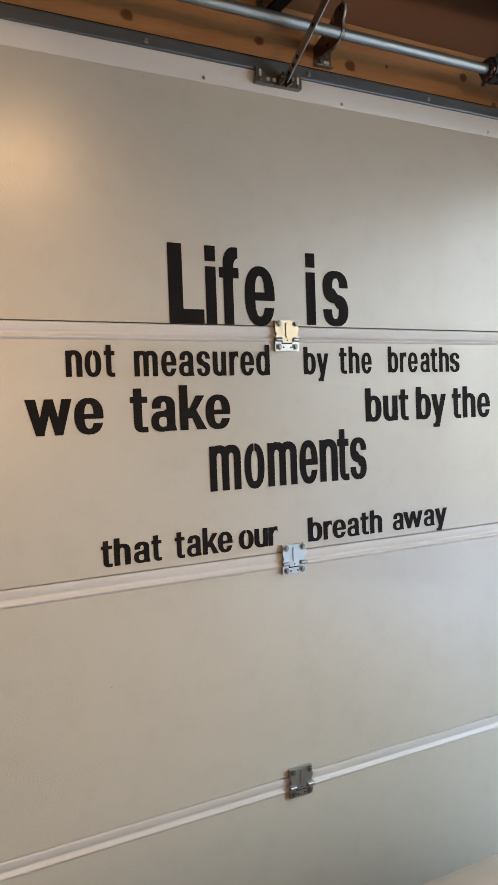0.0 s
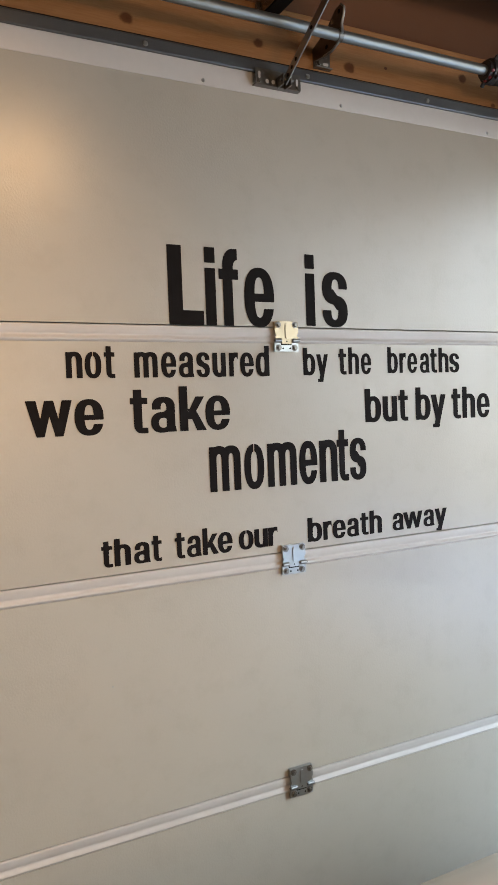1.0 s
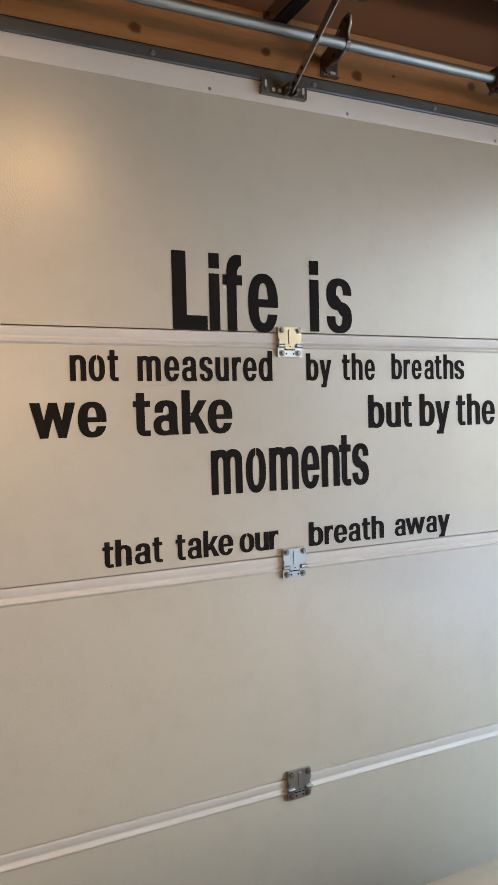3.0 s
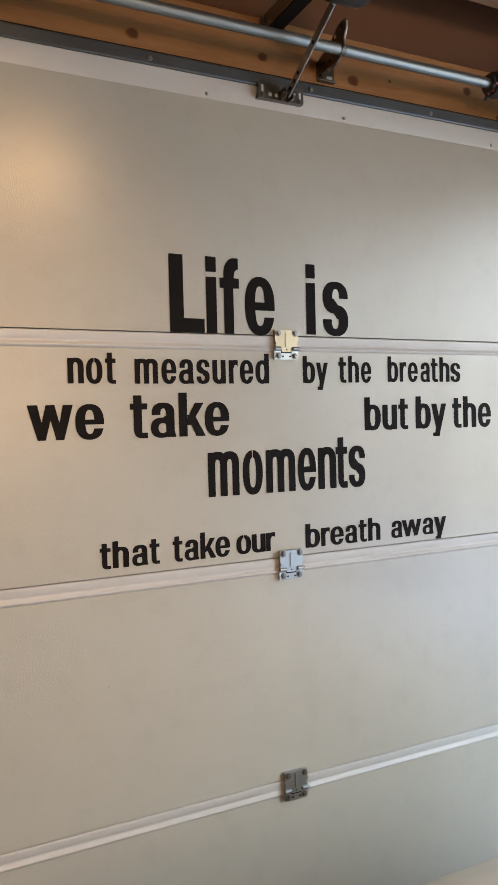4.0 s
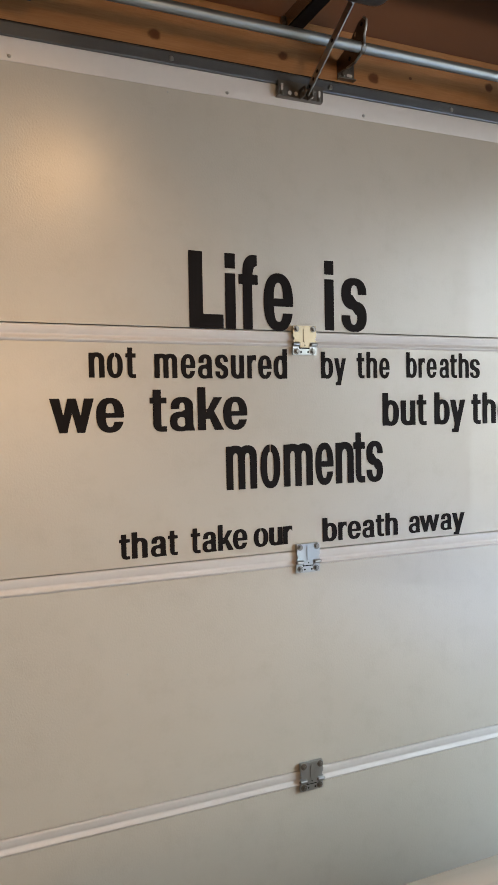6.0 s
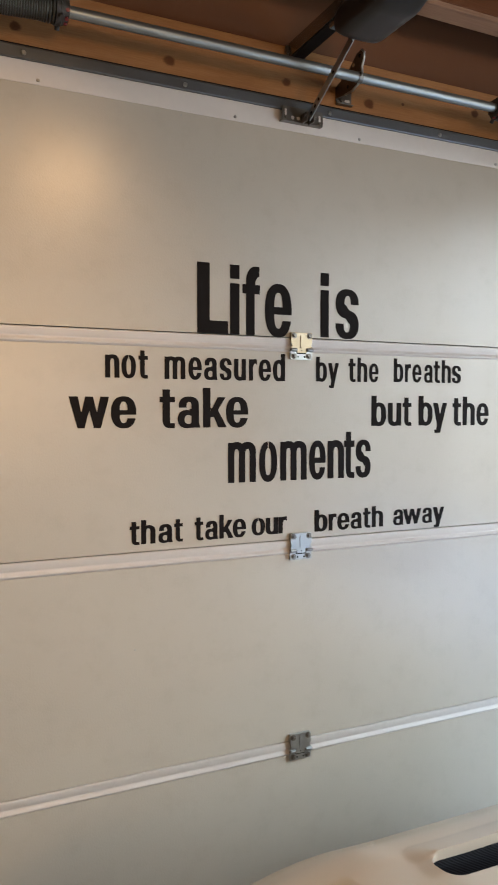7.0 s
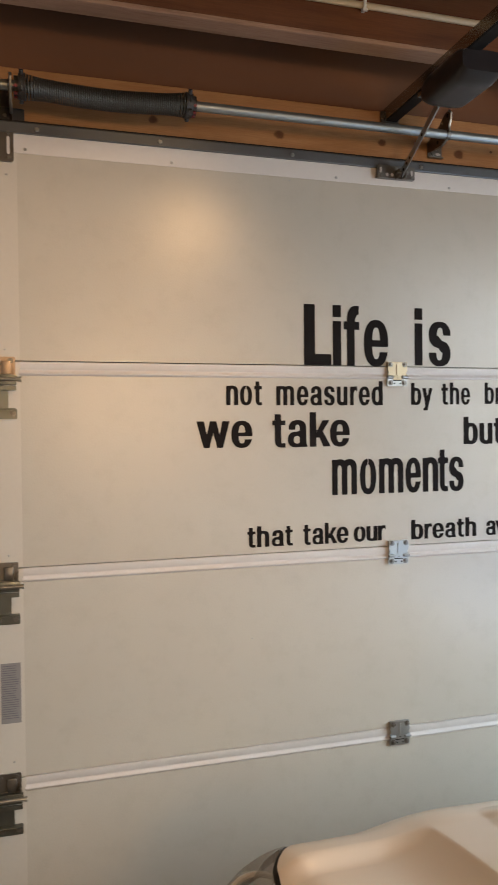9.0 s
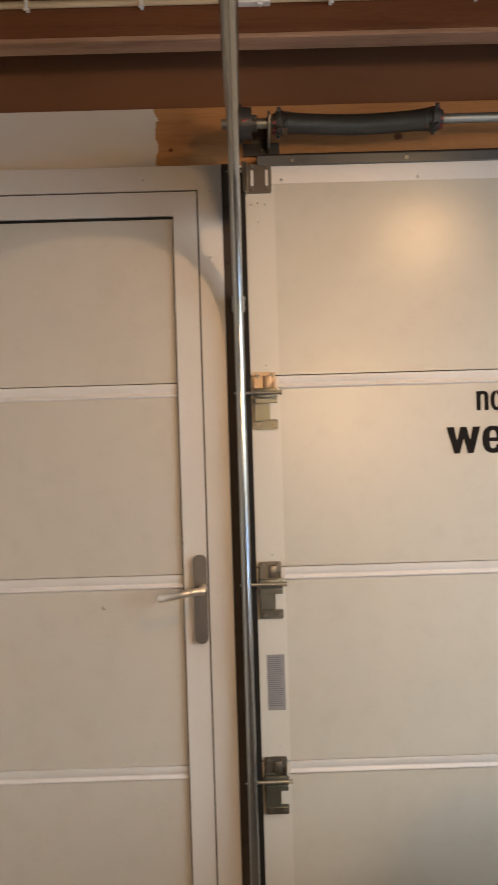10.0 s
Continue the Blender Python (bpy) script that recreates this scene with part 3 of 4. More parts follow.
for x in (1.036, 1.052, 1.094):
    bm = bmesh.new()
    plate_y(bm, rounded(x - 0.0045, x + 0.0045, 2.173, 2.182, 0.0040), -0.0182, -0.0174)
    part("hole", bm, RAIL, base_plate)
bm = bmesh.new()
for x in (1.062, 1.082):
    bar(bm, x - 0.0015, x + 0.0015, -0.047, -0.0175, 2.164, 2.188, 0.001)
rod(bm, (1.056, -0.040, 2.178), (1.090, -0.040, 2.178), 0.0045, 12)
part("fork", bm, PLATE, arm_plate)
for x, z in ((1.016, 2.1745), (1.115, 2.1735)):
    put("bolt", bolt_me, arm_plate, Matrix.Translation((x, -0.0175, z)) @ Matrix.Scale(0.65, 4))

# opener: rail, carriage with motor, arm
opener = thing("door_opener", (1.06, -0.3, 2.3), "dark grey ceiling-mounted garage door opener on a steel rail", "door opener")
bm = bmesh.new()
outer = [(-0.021, -0.017), (-0.021, 0.017), (0.021, 0.017), (0.021, -0.017), (0.012, -0.017), (0.012, -0.0145), (0.0185, -0.0145), (0.0185, 0.0145),
         (-0.0185, 0.0145), (-0.0185, -0.0145), (-0.012, -0.0145), (-0.012, -0.017)]
sweep(bm, [(1.075, 0.036, 2.372), (1.075, -1.2, 2.372), (1.075, -3.4, 2.372)], outer, (1, 0, 0))
part("rail", bm, GALV, opener, "dull steel C-shaped rail")
bm = bmesh.new()
bar(bm, 1.058, 1.092, -3.38, 0.03, 2.352, 2.359)
part("chain", bm, RUBBER, opener, "black drive chain inside the rail")
bm = bmesh.new()
plate_y(bm, rounded(1.046, 1.104, 2.350, 2.384, 0.003), 0.038, FACE)
foot = part("rail_foot", bm, PLATE, opener)
for x in (1.052, 1.098):
    put("bolt", bolt_me, foot, Matrix.Translation((x, 0.038, 2.366)))
bm = bmesh.new()
sect = []
for a in np.linspace(0, 2 * math.pi, 33)[:-1]:
    c, s_ = math.cos(a), math.sin(a)
    sect.append((0.060 * math.copysign(abs(c) ** 0.42, c), 0.041 * math.copysign(abs(s_) ** 0.5, s_)))
path = [(1.100, -0.205 - 0.20 * k / 14, 2.330) for k in range(15)]
rings = []
for k, p in enumerate(path):
    u = k / 14
    sc = min(1.0, 0.62 + 0.38 * math.sqrt(min(1.0, u / 0.16)), 0.62 + 2.2 * (1 - u))
    rings.append([bm.verts.new((p[0] + a * (0.9 + 0.1 * sc), p[1], p[2] + b * sc)) for a, b in sect])
for r0, r1 in zip(rings, rings[1:]):
    for k in range(32):
        bm.faces.new((r0[k], r0[(k + 1) % 32], r1[(k + 1) % 32], r1[k]))
bm.faces.new(rings[0][::-1])
bm.faces.new(rings[-1])
part("motor_housing", bm, PLASTIC, opener, "dark grey plastic motor carriage", True)
bm = bmesh.new()
bar(bm, 1.058, 1.092, -0.225, -0.155, 2.340, 2.357, 0.003)
part("carriage_nose", bm, GALV, opener)
bm = bmesh.new()
a0, a1 = Vector((1.091, -0.205, 2.302)), Vector((1.070, -0.040, 2.172))
way = (a1 - a0).normalized()
side = Vector((1, 0, 0))
sweep(bm, [a0, a1], [(-0.0020, -0.011), (-0.0020, 0.011), (0.0130, 0.011), (0.0130, 0.0085), (0.0005, 0.0085), (0.0005, -0.011)], side)
arm = part("arm", bm, ZINC, opener, "perforated steel arm")
for u in (0.40, 0.74, 0.83, 0.92):
    bm = bmesh.new()
    p = a0.lerp(a1, u)
    rod(bm, p - side * 0.0026, p + side * 0.0012, 0.0042, 12)
    part("hole", bm, RUBBER, arm)

# torsion shaft, springs, drums
shaft = thing("torsion_shaft", (1.06, -0.065, 2.290), "galvanised torsion shaft above the garage door", "shaft")
bm = bmesh.new()
rod(bm, (-0.128, -0.065, 2.290), (2.27, -0.065, 2.290), 0.0127, 24)
part("tube", bm, SHAFT, shaft, smooth=True)


def spring(x0, x1, name_label):
    """A closely wound torsion spring that sags between its cones."""
    ob = thing("torsion_spring", ((x0 + x1) / 2, -0.065, 2.290), name_label, "spring", "torsion springs over the door")
    turns, n = 76, 14
    bm = bmesh.new()
    ring_prev = None
    total = turns * n
    for k in range(total + 1):
        u = k / total
        a = 2 * math.pi * k / n
        sag = -0.010 * math.sin(math.pi * u) ** 1.2
        end = min(u, 1 - u)
        r = 0.0245 + (0.0055 * (1 - end / 0.13) ** 1.5 if end < 0.13 else 0)
        lap = k / n
        loose, tight = 0.0078, ((x1 - x0) - 8 * 0.0078) / (turns - 8)
        along = loose * min(lap, 4) + tight * min(max(lap - 4, 0), turns - 8) + loose * max(lap - turns + 4, 0)
        c = Vector((x0 + along, -0.065 + r * math.cos(a), 2.290 + sag + r * math.sin(a)))
        radial = Vector((0, math.cos(a), math.sin(a)))
        ring = [bm.verts.new(c + radial * 0.0030 * math.cos(b) + Vector((1, 0, 0)) * 0.0026 * math.sin(b)) for b in np.linspace(0, 2 * math.pi, 7)[:-1]]
        if ring_prev:
            for q in range(6):
                bm.faces.new((ring_prev[q], ring_prev[(q + 1) % 6], ring[(q + 1) % 6], ring[q]))
        ring_prev = ring
    part("coil", bm, SPRING, ob, "dark oiled steel coil", True)
    return ob


def cone(ob, x, s):
    """Winding cone at a spring's end; s is the way in which it tapers into the coil."""
    bm = bmesh.new()
    rod(bm, (x, -0.065, 2.290), (x + s * 0.018, -0.065, 2.290), 0.0300, 28, 0.0325)
    rod(bm, (x - s * 0.010, -0.065, 2.290), (x, -0.065, 2.290), 0.024, 24)
    c = part("cone", bm, CAST, ob, "cast winding cone", True)
    for k in range(4):
        a = radians(45 + 90 * k)
        d = Vector((0, math.cos(a), math.sin(a)))
        bm = bmesh.new()
        rod(bm, Vector((x + s * 0.008, -0.065, 2.290)) + d * 0.030, Vector((x + s * 0.008, -0.065, 2.290)) + d * 0.041, 0.0055, 10)
        part("winding_socket", bm, CAST, c)
    for k in range(3):
        a = radians(200 + 40 * k)
        d = Vector((0, math.cos(a), math.sin(a)))
        bm = bmesh.new()
        rod(bm, Vector((x - s * 0.005, -0.065, 2.290)) + d * 0.022, Vector((x - s * 0.005, -0.065, 2.290)) + d * 0.028, 0.004, 8)
        part("set_screw", bm, RED, c, "red-marked set screw")


left_spring = spring(0.020, 0.446, "dark steel torsion spring sagging on the shaft")
cone(left_spring, 0.016, 1)
cone(left_spring, 0.450, -1)
right_spring = spring(1.672, 2.09, "dark steel torsion spring on the shaft")
cone(right_spring, 1.668, 1)
cone(right_spring, 2.095, -1)


def bearing(x, s, label, bent=False):
    """Angle bracket that holds the shaft off the beam; the bent one has a narrow foot and a raised tip."""
    ob = thing("bearing_bracket", (x, 0.0, 2.298), label, "bracket", "bearing brackets on the shaft")
    outline = [(FACE, 2.243), (FACE, 2.338), (0.0, 2.330), (-0.070, 2.318), (-0.092, 2.300), (-0.090, 2.280), (-0.060, 2.262), (0.0, 2.249)]
    if bent:
        outline = [(FACE, 2.276), (FACE, 2.306), (0.004, 2.318), (-0.024, 2.330), (-0.056, 2.353), (-0.076, 2.355), (-0.087, 2.345), (-0.086, 2.330),
                   (-0.077, 2.312), (-0.079, 2.292), (-0.062, 2.276), (-0.034, 2.268), (0.0, 2.270)]
    bm = bmesh.new()
    extrude_x(bm, outline, x, x + 0.004)
    web = part("web", bm, WEB, ob, "thin brown-tarnished web")
    bm = bmesh.new()
    sweep(bm, [(x + 0.002, y - 0.001, z) for y, z in outline[5 if bent else 3:]], [(0.0036 * math.cos(a), 0.0026 * math.sin(a)) for a in np.linspace(0, 2 * math.pi, 9)[:-1]], (1, 0, 0))
    part("rolled_edge", bm, ZINC, ob, "bright rolled edge", True)
    if bent:
        for y, z in ((-0.071, 2.342), (-0.042, 2.331), (-0.016, 2.285)):
            bm = bmesh.new()
            rod(bm, (x - 0.0006, y, z), (x + 0.0046, y, z), 0.0050, 12)
            part("hole", bm, BOLT if y == -0.042 else RUBBER, web)
    wide = 0.048 if bent else 0.045
    z0, z1 = (2.260, 2.308) if bent else (2.243, 2.338)
    bm = bmesh.new()
    bar(bm, min(x, x + s * wide), max(x, x + s * wide), FACE - 0.005, FACE - 0.001, z0, z1, 0.001)
    if bent:
        bar(bm, min(x, x + s * wide), max(x, x + s * wide), FACE - 0.016, FACE - 0.005, z0, z0 + 0.003, 0.001)
    flange = part("flange", bm, PLATE, ob)
    for k, z in enumerate((z0 + 0.013, z1 - (0.012 if bent else 0.006))):
        put("bolt", bolt_me, flange, Matrix.Translation((x + s * (0.014 + 0.018 * k * bent), FACE - 0.005, z)) @ Matrix.Scale(1.2, 4))
    if bent:
        bm = bmesh.new()
        plate_y(bm, rounded(x + 0.026, x + 0.042, z0 + 0.010, z0 + 0.017, 0.003), FACE - 0.0056, FACE - 0.0045)
        part("slot", bm, RAIL, flange, "slotted hole")
    bm = bmesh.new()
    rod(bm, (x - 0.004, -0.065, 2.290), (x + 0.008, -0.065, 2.290), 0.0145, 24)
    part("bearing", bm, PLATE, ob, smooth=True)


bearing(1.202, 1, "bent zinc bearing bracket in the middle of the shaft", True)
bearing(-0.004, -1, "dark zinc end plate beside the cable drum")
bearing(2.13, 1, "dark zinc end plate beside the cable drum")
for x, s in ((-0.060, 1), (2.19, -1)):
    drum = thing("cable_drum", (x, -0.065, 2.290), "dark cast cable drum on the torsion shaft", "drum", "cable drums")
    bm = bmesh.new()
    rod(bm, (x - 0.022, -0.065, 2.290), (x - 0.014, -0.065, 2.290), 0.050, 32)
    rod(bm, (x - 0.014, -0.065, 2.290), (x + 0.012, -0.065, 2.290), 0.042, 32, 0.040)
    rod(bm, (x + 0.012, -0.065, 2.290), (x + 0.026, -0.065, 2.290), 0.022, 24)
    hub = part("drum_body", bm, CAST, drum, smooth=True)
    bm = bmesh.new()
    rod(bm, (x + 0.019, -0.085, 2.292), (x + 0.019, -0.095, 2.294), 0.005, 8)
    part("set_screw", bm, ZINC, hub)
    bm = bmesh.new()
    rod(bm, (x - 0.014, -0.106, 2.280), (x + 0.000, -0.106, 2.284), 0.003, 8)
    part("paint_mark", bm, RED, hub)
    bm = bmesh.new()
    plate_y(bm, rounded(x - 0.012, x + 0.090, 2.241, 2.276, 0.003), 0.034, 0.042)
    part("mount", bm, CAST, drum)

# vertical tracks, bends and horizontal tracks
TX, TY = -0.098, -0.060


def track(x, s, label):
    ob = thing("door_track", (x, TY, 0.0), label, "door track", "tracks of the garage door")
    r, z0 = 0.465, 1.70
    sec = []
    for a in np.linspace(-172, 172, 21):
        sec.append((0.0135 * math.cos(radians(a)) * s, 0.0165 * math.sin(radians(a))))
    inner = [(p * 0.82, q * 0.82) for p, q in sec[::-1]]
    bm = bmesh.new()
    sweep(bm, [(x, TY, 0.01), (x, TY, 0.9), (x, TY, z0 - 0.001)], sec + inner, (1, 0, 0))
    part("vertical_track", bm, TRACK, ob, smooth=True)
    bm = bmesh.new()
    sweep(bm, [(x, TY - r * (1 - math.cos(a)), z0 + r * math.sin(a)) for a in np.linspace(0, math.pi / 2, 19)], sec + inner, (1, 0, 0))
    part("bend", bm, GALV, ob, "curved galvanised track piece", True)
    bm = bmesh.new()
    wide = [(p * 1.2, q * 1.2) for p, q in sec + inner]
    sweep(bm, [(x, TY - r + 0.050, z0 + r - 0.0015), (x, -1.6, z0 + r), (x, -2.9, z0 + r)], wide, (1, 0, 0))
    part("horizontal_track", bm, GALV, ob, "grey-green galvanised ceiling track", True)
    # angle widened and coloured dark to include the shade beside the track
    bm = bmesh.new()
    bar(bm, min(x - s * 0.0355, x + s * 0.0125), max(x - s * 0.0355, x + s * 0.0125), TY + 0.026, FACE - 0.001, 0.0, 2.196)
    angle = part("wall_angle", bm, ANGLE, ob, "steel angle behind the track, widened and darkened for the gap's shade")
    bm = bmesh.new()
    bar(bm, min(x + s * 0.0130, x + s * 0.0285), max(x + s * 0.0130, x + s * 0.0285), -0.022, FACE - 0.001, 0.0, 2.19)
    part("side_seal", bm, RUBBER, ob, "black rubber side seal")
    for z in (0.35, 0.68, 0.98, 1.28, 1.60, 1.93, 2.08):
        put("bolt", dark_bolt_me, angle, Matrix.Translation((x - s * 0.022, TY + 0.026, z)) @ Matrix.Scale(0.8, 4))
    # hidden plate, shaped to cast the shadow above the arc on the side door
    bm = bmesh.new()
    arc = [(TY - r * (1 - math.cos(a)) + 0.0165 * math.cos(a), z0 + (r + 0.0165) * math.sin(a)) for a in np.linspace(radians(88), radians(39.5), 12)]
    extrude_x(bm, [(TY + 0.012, 2.040), (TY + 0.012, 2.27), (-0.80, 2.27), (-0.80, z0 + r + 0.018)] + arc + [(-0.150, 2.057)], x - 0.001, x + 0.001)
    part("shadow_plate", bm, ANGLE, ob, "dark hidden plate above the bend, added to cast a shadow")
    bm = bmesh.new()
    rod(bm, (x, TY, 1.792), (x, TY, 1.832), 0.0172, 24)
    part("sleeve", bm, SHAFT, ob, "dull steel sleeve over the joint", True)
    for z in (1.788, 1.812):
        bm = bmesh.new()
        rod(bm, (x + 0.015, TY - 0.006, z + 0.012), (x + 0.0195, TY - 0.006, z + 0.012), 0.0028, 10)
        part("track_screw", bm, ZINC, ob)


track(TX, 1, "galvanised round-lipped track with a bend, beside the door")
track(2.234, -1, "galvanised round-lipped track with a bend, beside the door")

# ---- entrance door on the left ----
LY = -0.034
side_door = thing("entrance_door", (-0.57, 0.0, 0.0), "closed greige panelled side entrance door with white rails", "door")
JAMB = -0.134
bm = bmesh.new()
plate_y(bm, [(JAMB, 0.0), (JAMB, 2.1945), (-1.02, 2.1945), (-1.02, 0.0), (-0.9485, 0.0), (-0.9485, 2.1290), (-0.1988, 2.1290), (-0.1988, 0.0)], LY, 0.10)
part("door_frame", bm, FRAME, side_door, "flat painted metal door frame")
leaf = bmesh.new()
plate_y(leaf, [(-0.2030, 0.01), (-0.2030, 2.1250), (-0.9455, 2.1250), (-0.9455, 0.01), (-0.881, 0.01), (-0.881, 2.061), (-0.267, 2.061), (-0.267, 0.01)], LY + 0.0015, 0.06)
bar(leaf, -0.881, -0.267, LY + 0.0015, 0.06, 0.01, 0.09, 0.002)
part("leaf_frame", leaf, FRAME, side_door, "painted leaf frame")
# shallow bars whose dark colour is the shade in the gap
bm = bmesh.new()
bar(bm, -0.2029, -0.1989, LY + 0.0045, 0.05, 0.0, 2.1249)
bar(bm, -0.948, -0.1989, LY + 0.0045, 0.05, 2.1251, 2.1289)
part("gap_filler", bm, GAPS, side_door, "dark filler bars for the shaded gap round the leaf")
bm = bmesh.new()
bar(bm, -0.8815, -0.2665, LY + 0.010, LY + 0.03, 2.0545, 2.0612)
bar(bm, -0.2705, -0.2668, LY + 0.0145, LY + 0.03, 0.09, 2.057)
part("glazing_gasket", bm, RUBBER, side_door, "black gasket")
cuts = (0.09, 0.562, 1.085, 1.607, 2.057)
for k in range(4):
    z0, z1 = cuts[k], cuts[k + 1]
    top = k == 3
    zf = z1 if top else z1 - 0.038
    bm = bmesh.new()
    bar(bm, -0.881, -0.2705, LY + 0.013, LY + 0.05, z0 + (0.002 if k else 0), zf)
    infill = part("infill_panel", bm, LEAF, side_door, "embossed greige infill panel")
    if not top:
        bm = bmesh.new()
        y = LY + 0.013
        prof = [(y, zf)] + bead_and_cove(y, zf) + [(y - 0.0012, z1 - 0.001), (y + 0.001, z1), (y + 0.03, z1), (y + 0.03, zf)]
        extrude_x(bm, prof, -0.881, -0.2705)
        part("rail", bm, RAIL, infill, "white rail with a rounded bead", True)
handle = bmesh.new()
plate_y(handle, rounded(-0.2405, -0.2045, 0.900, 1.140, 0.016, 8), LY - 0.0095, LY + 0.0015)
hplate = part("handle_plate", handle, ALU, side_door, "brushed aluminium handle plate")
bm = bmesh.new()
rod(bm, (-0.217, LY - 0.009, 1.052), (-0.217, LY - 0.052, 1.052), 0.0105, 20)
lever = [(-0.209, LY - 0.058, 1.053), (-0.225, LY - 0.061, 1.0525), (-0.25, LY - 0.064, 1.050), (-0.275, LY - 0.066, 1.046), (-0.30, LY - 0.064, 1.041), (-0.318, LY - 0.058, 1.037), (-0.331, LY - 0.048, 1.035)]
sweep(bm, lever, [(0.0105 * math.cos(a), 0.0065 * math.sin(a)) for a in np.linspace(0, 2 * math.pi, 15)[:-1]], (0, 0, 1))
part("lever", bm, SATIN, hplate, "satin nickel lever", True)
bm = bmesh.new()
rod(bm, (-0.49, LY + 0.014, 1.0), (-0.49, LY + 0.011, 1.0), 0.006, 12, 0.004)
part("dent_plug", bm, TAN, side_door, "small brown plug")
for x, z in ((-0.165, 2.125), (-0.168, 1.945), (-0.345, 2.158)):
    put("screw", screw_me, side_door, Matrix.Translation((x, LY - 0.0005, z)) @ Matrix.Scale(0.8, 4))

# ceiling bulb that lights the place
lamp = thing("unseen_ceiling_lamp", (LAMP[0], LAMP[1], 2.75), "small warm reflector lamp hanging from the ceiling", "lamp")
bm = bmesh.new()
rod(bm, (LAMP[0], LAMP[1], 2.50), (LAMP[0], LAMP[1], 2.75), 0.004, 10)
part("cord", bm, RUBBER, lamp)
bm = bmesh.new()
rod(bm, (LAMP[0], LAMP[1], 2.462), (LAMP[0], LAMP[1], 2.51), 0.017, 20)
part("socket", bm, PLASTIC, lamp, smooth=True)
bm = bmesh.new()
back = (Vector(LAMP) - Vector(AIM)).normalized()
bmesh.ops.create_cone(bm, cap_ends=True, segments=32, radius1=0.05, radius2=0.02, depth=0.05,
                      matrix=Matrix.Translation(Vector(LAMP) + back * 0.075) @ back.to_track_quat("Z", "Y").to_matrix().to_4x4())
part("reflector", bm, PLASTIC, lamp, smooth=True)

# made-up fixture that carries the warm fill lamp
lamp = thing("unseen_ceiling_lamp", (BACK_FILL[0], BACK_FILL[1], 2.75), "unseen dish-shaded fixture added at the warm fill light", "lamp")
bm = bmesh.new()
rod(bm, (BACK_FILL[0], BACK_FILL[1], BACK_FILL[2] + 0.10), (BACK_FILL[0], BACK_FILL[1], 2.75), 0.006, 10)
part("rod", bm, PLASTIC, lamp)
bm = bmesh.new()
bmesh.ops.create_cone(bm, cap_ends=False, segments=40, radius1=0.18, radius2=0.03, depth=0.07, matrix=Matrix.Translation((BACK_FILL[0], BACK_FILL[1], BACK_FILL[2] + 0.135)))
part("shade", bm, PLASTIC, lamp, smooth=True)

# ---- lettering ----
XH, CAP, ST = 0.765, 1.0, 0.168


def box_f(x0, y0, x1, y1):
    return lambda X, Y: np.minimum(np.minimum(X - x0, x1 - X), np.minimum(Y - y0, y1 - Y))


def oval(cx, cy, rx, ry, p=2.35):
    return lambda X, Y: (1 - ((np.abs(X - cx) / rx) ** p + (np.abs(Y - cy) / ry) ** p) ** (1 / p)) * min(rx, ry)


def join(*fs):
    return lambda X, Y: np.maximum.reduce([f(X, Y) for f in fs])


def meet(*fs):
    return lambda X, Y: np.minimum.reduce([f(X, Y) for f in fs])


def less(a, *bs):
    return lambda X, Y: np.minimum.reduce([a(X, Y)] + [-b(X, Y) for b in bs])


def slant(b0, b1, yb, t0, t1, yt):
    """A stroke that runs from b0..b1 at height yb to t0..t1 at height yt."""
    def f(X, Y):
        u = (Y - yb) / (yt - yb)
        return np.minimum(np.minimum(X - (b0 + (t0 - b0) * u), (b1 + (t1 - b1) * u) - X), np.minimum(Y - yb, yt - Y))
    return f


def ring(w, x=0.0, thin=0.118, gap=None):
    r = less(oval(x + w / 2, XH / 2, w / 2, XH / 2 + 0.012), oval(x + w / 2, XH / 2, w / 2 - ST, XH / 2 - thin, 2.6))
    return r if gap is None else less(r, box_f(x + w / 2 - gap, XH / 2, x + w / 2 + gap, 1.0))


def arch(x0, x1, thin=0.125, ry=0.24):
    """An arch with two legs, as in n."""
    cx, rx = (x0 + x1) / 2, (x1 - x0) / 2
    out = join(oval(cx, XH - ry, rx, ry + 0.012), box_f(x0, 0, x1, XH - ry))
    hole = join(oval(cx, XH - ry - 0.03, rx - ST, ry + 0.03 - thin), box_f(x0 + ST, -1, x1 - ST, XH - ry - 0.03))
    return less(out, hole)


def upside(f, w):
    return lambda X, Y: f(w - X, XH - Y)


def mirror(f, w):
    return lambda X, Y: f(w - X, Y)


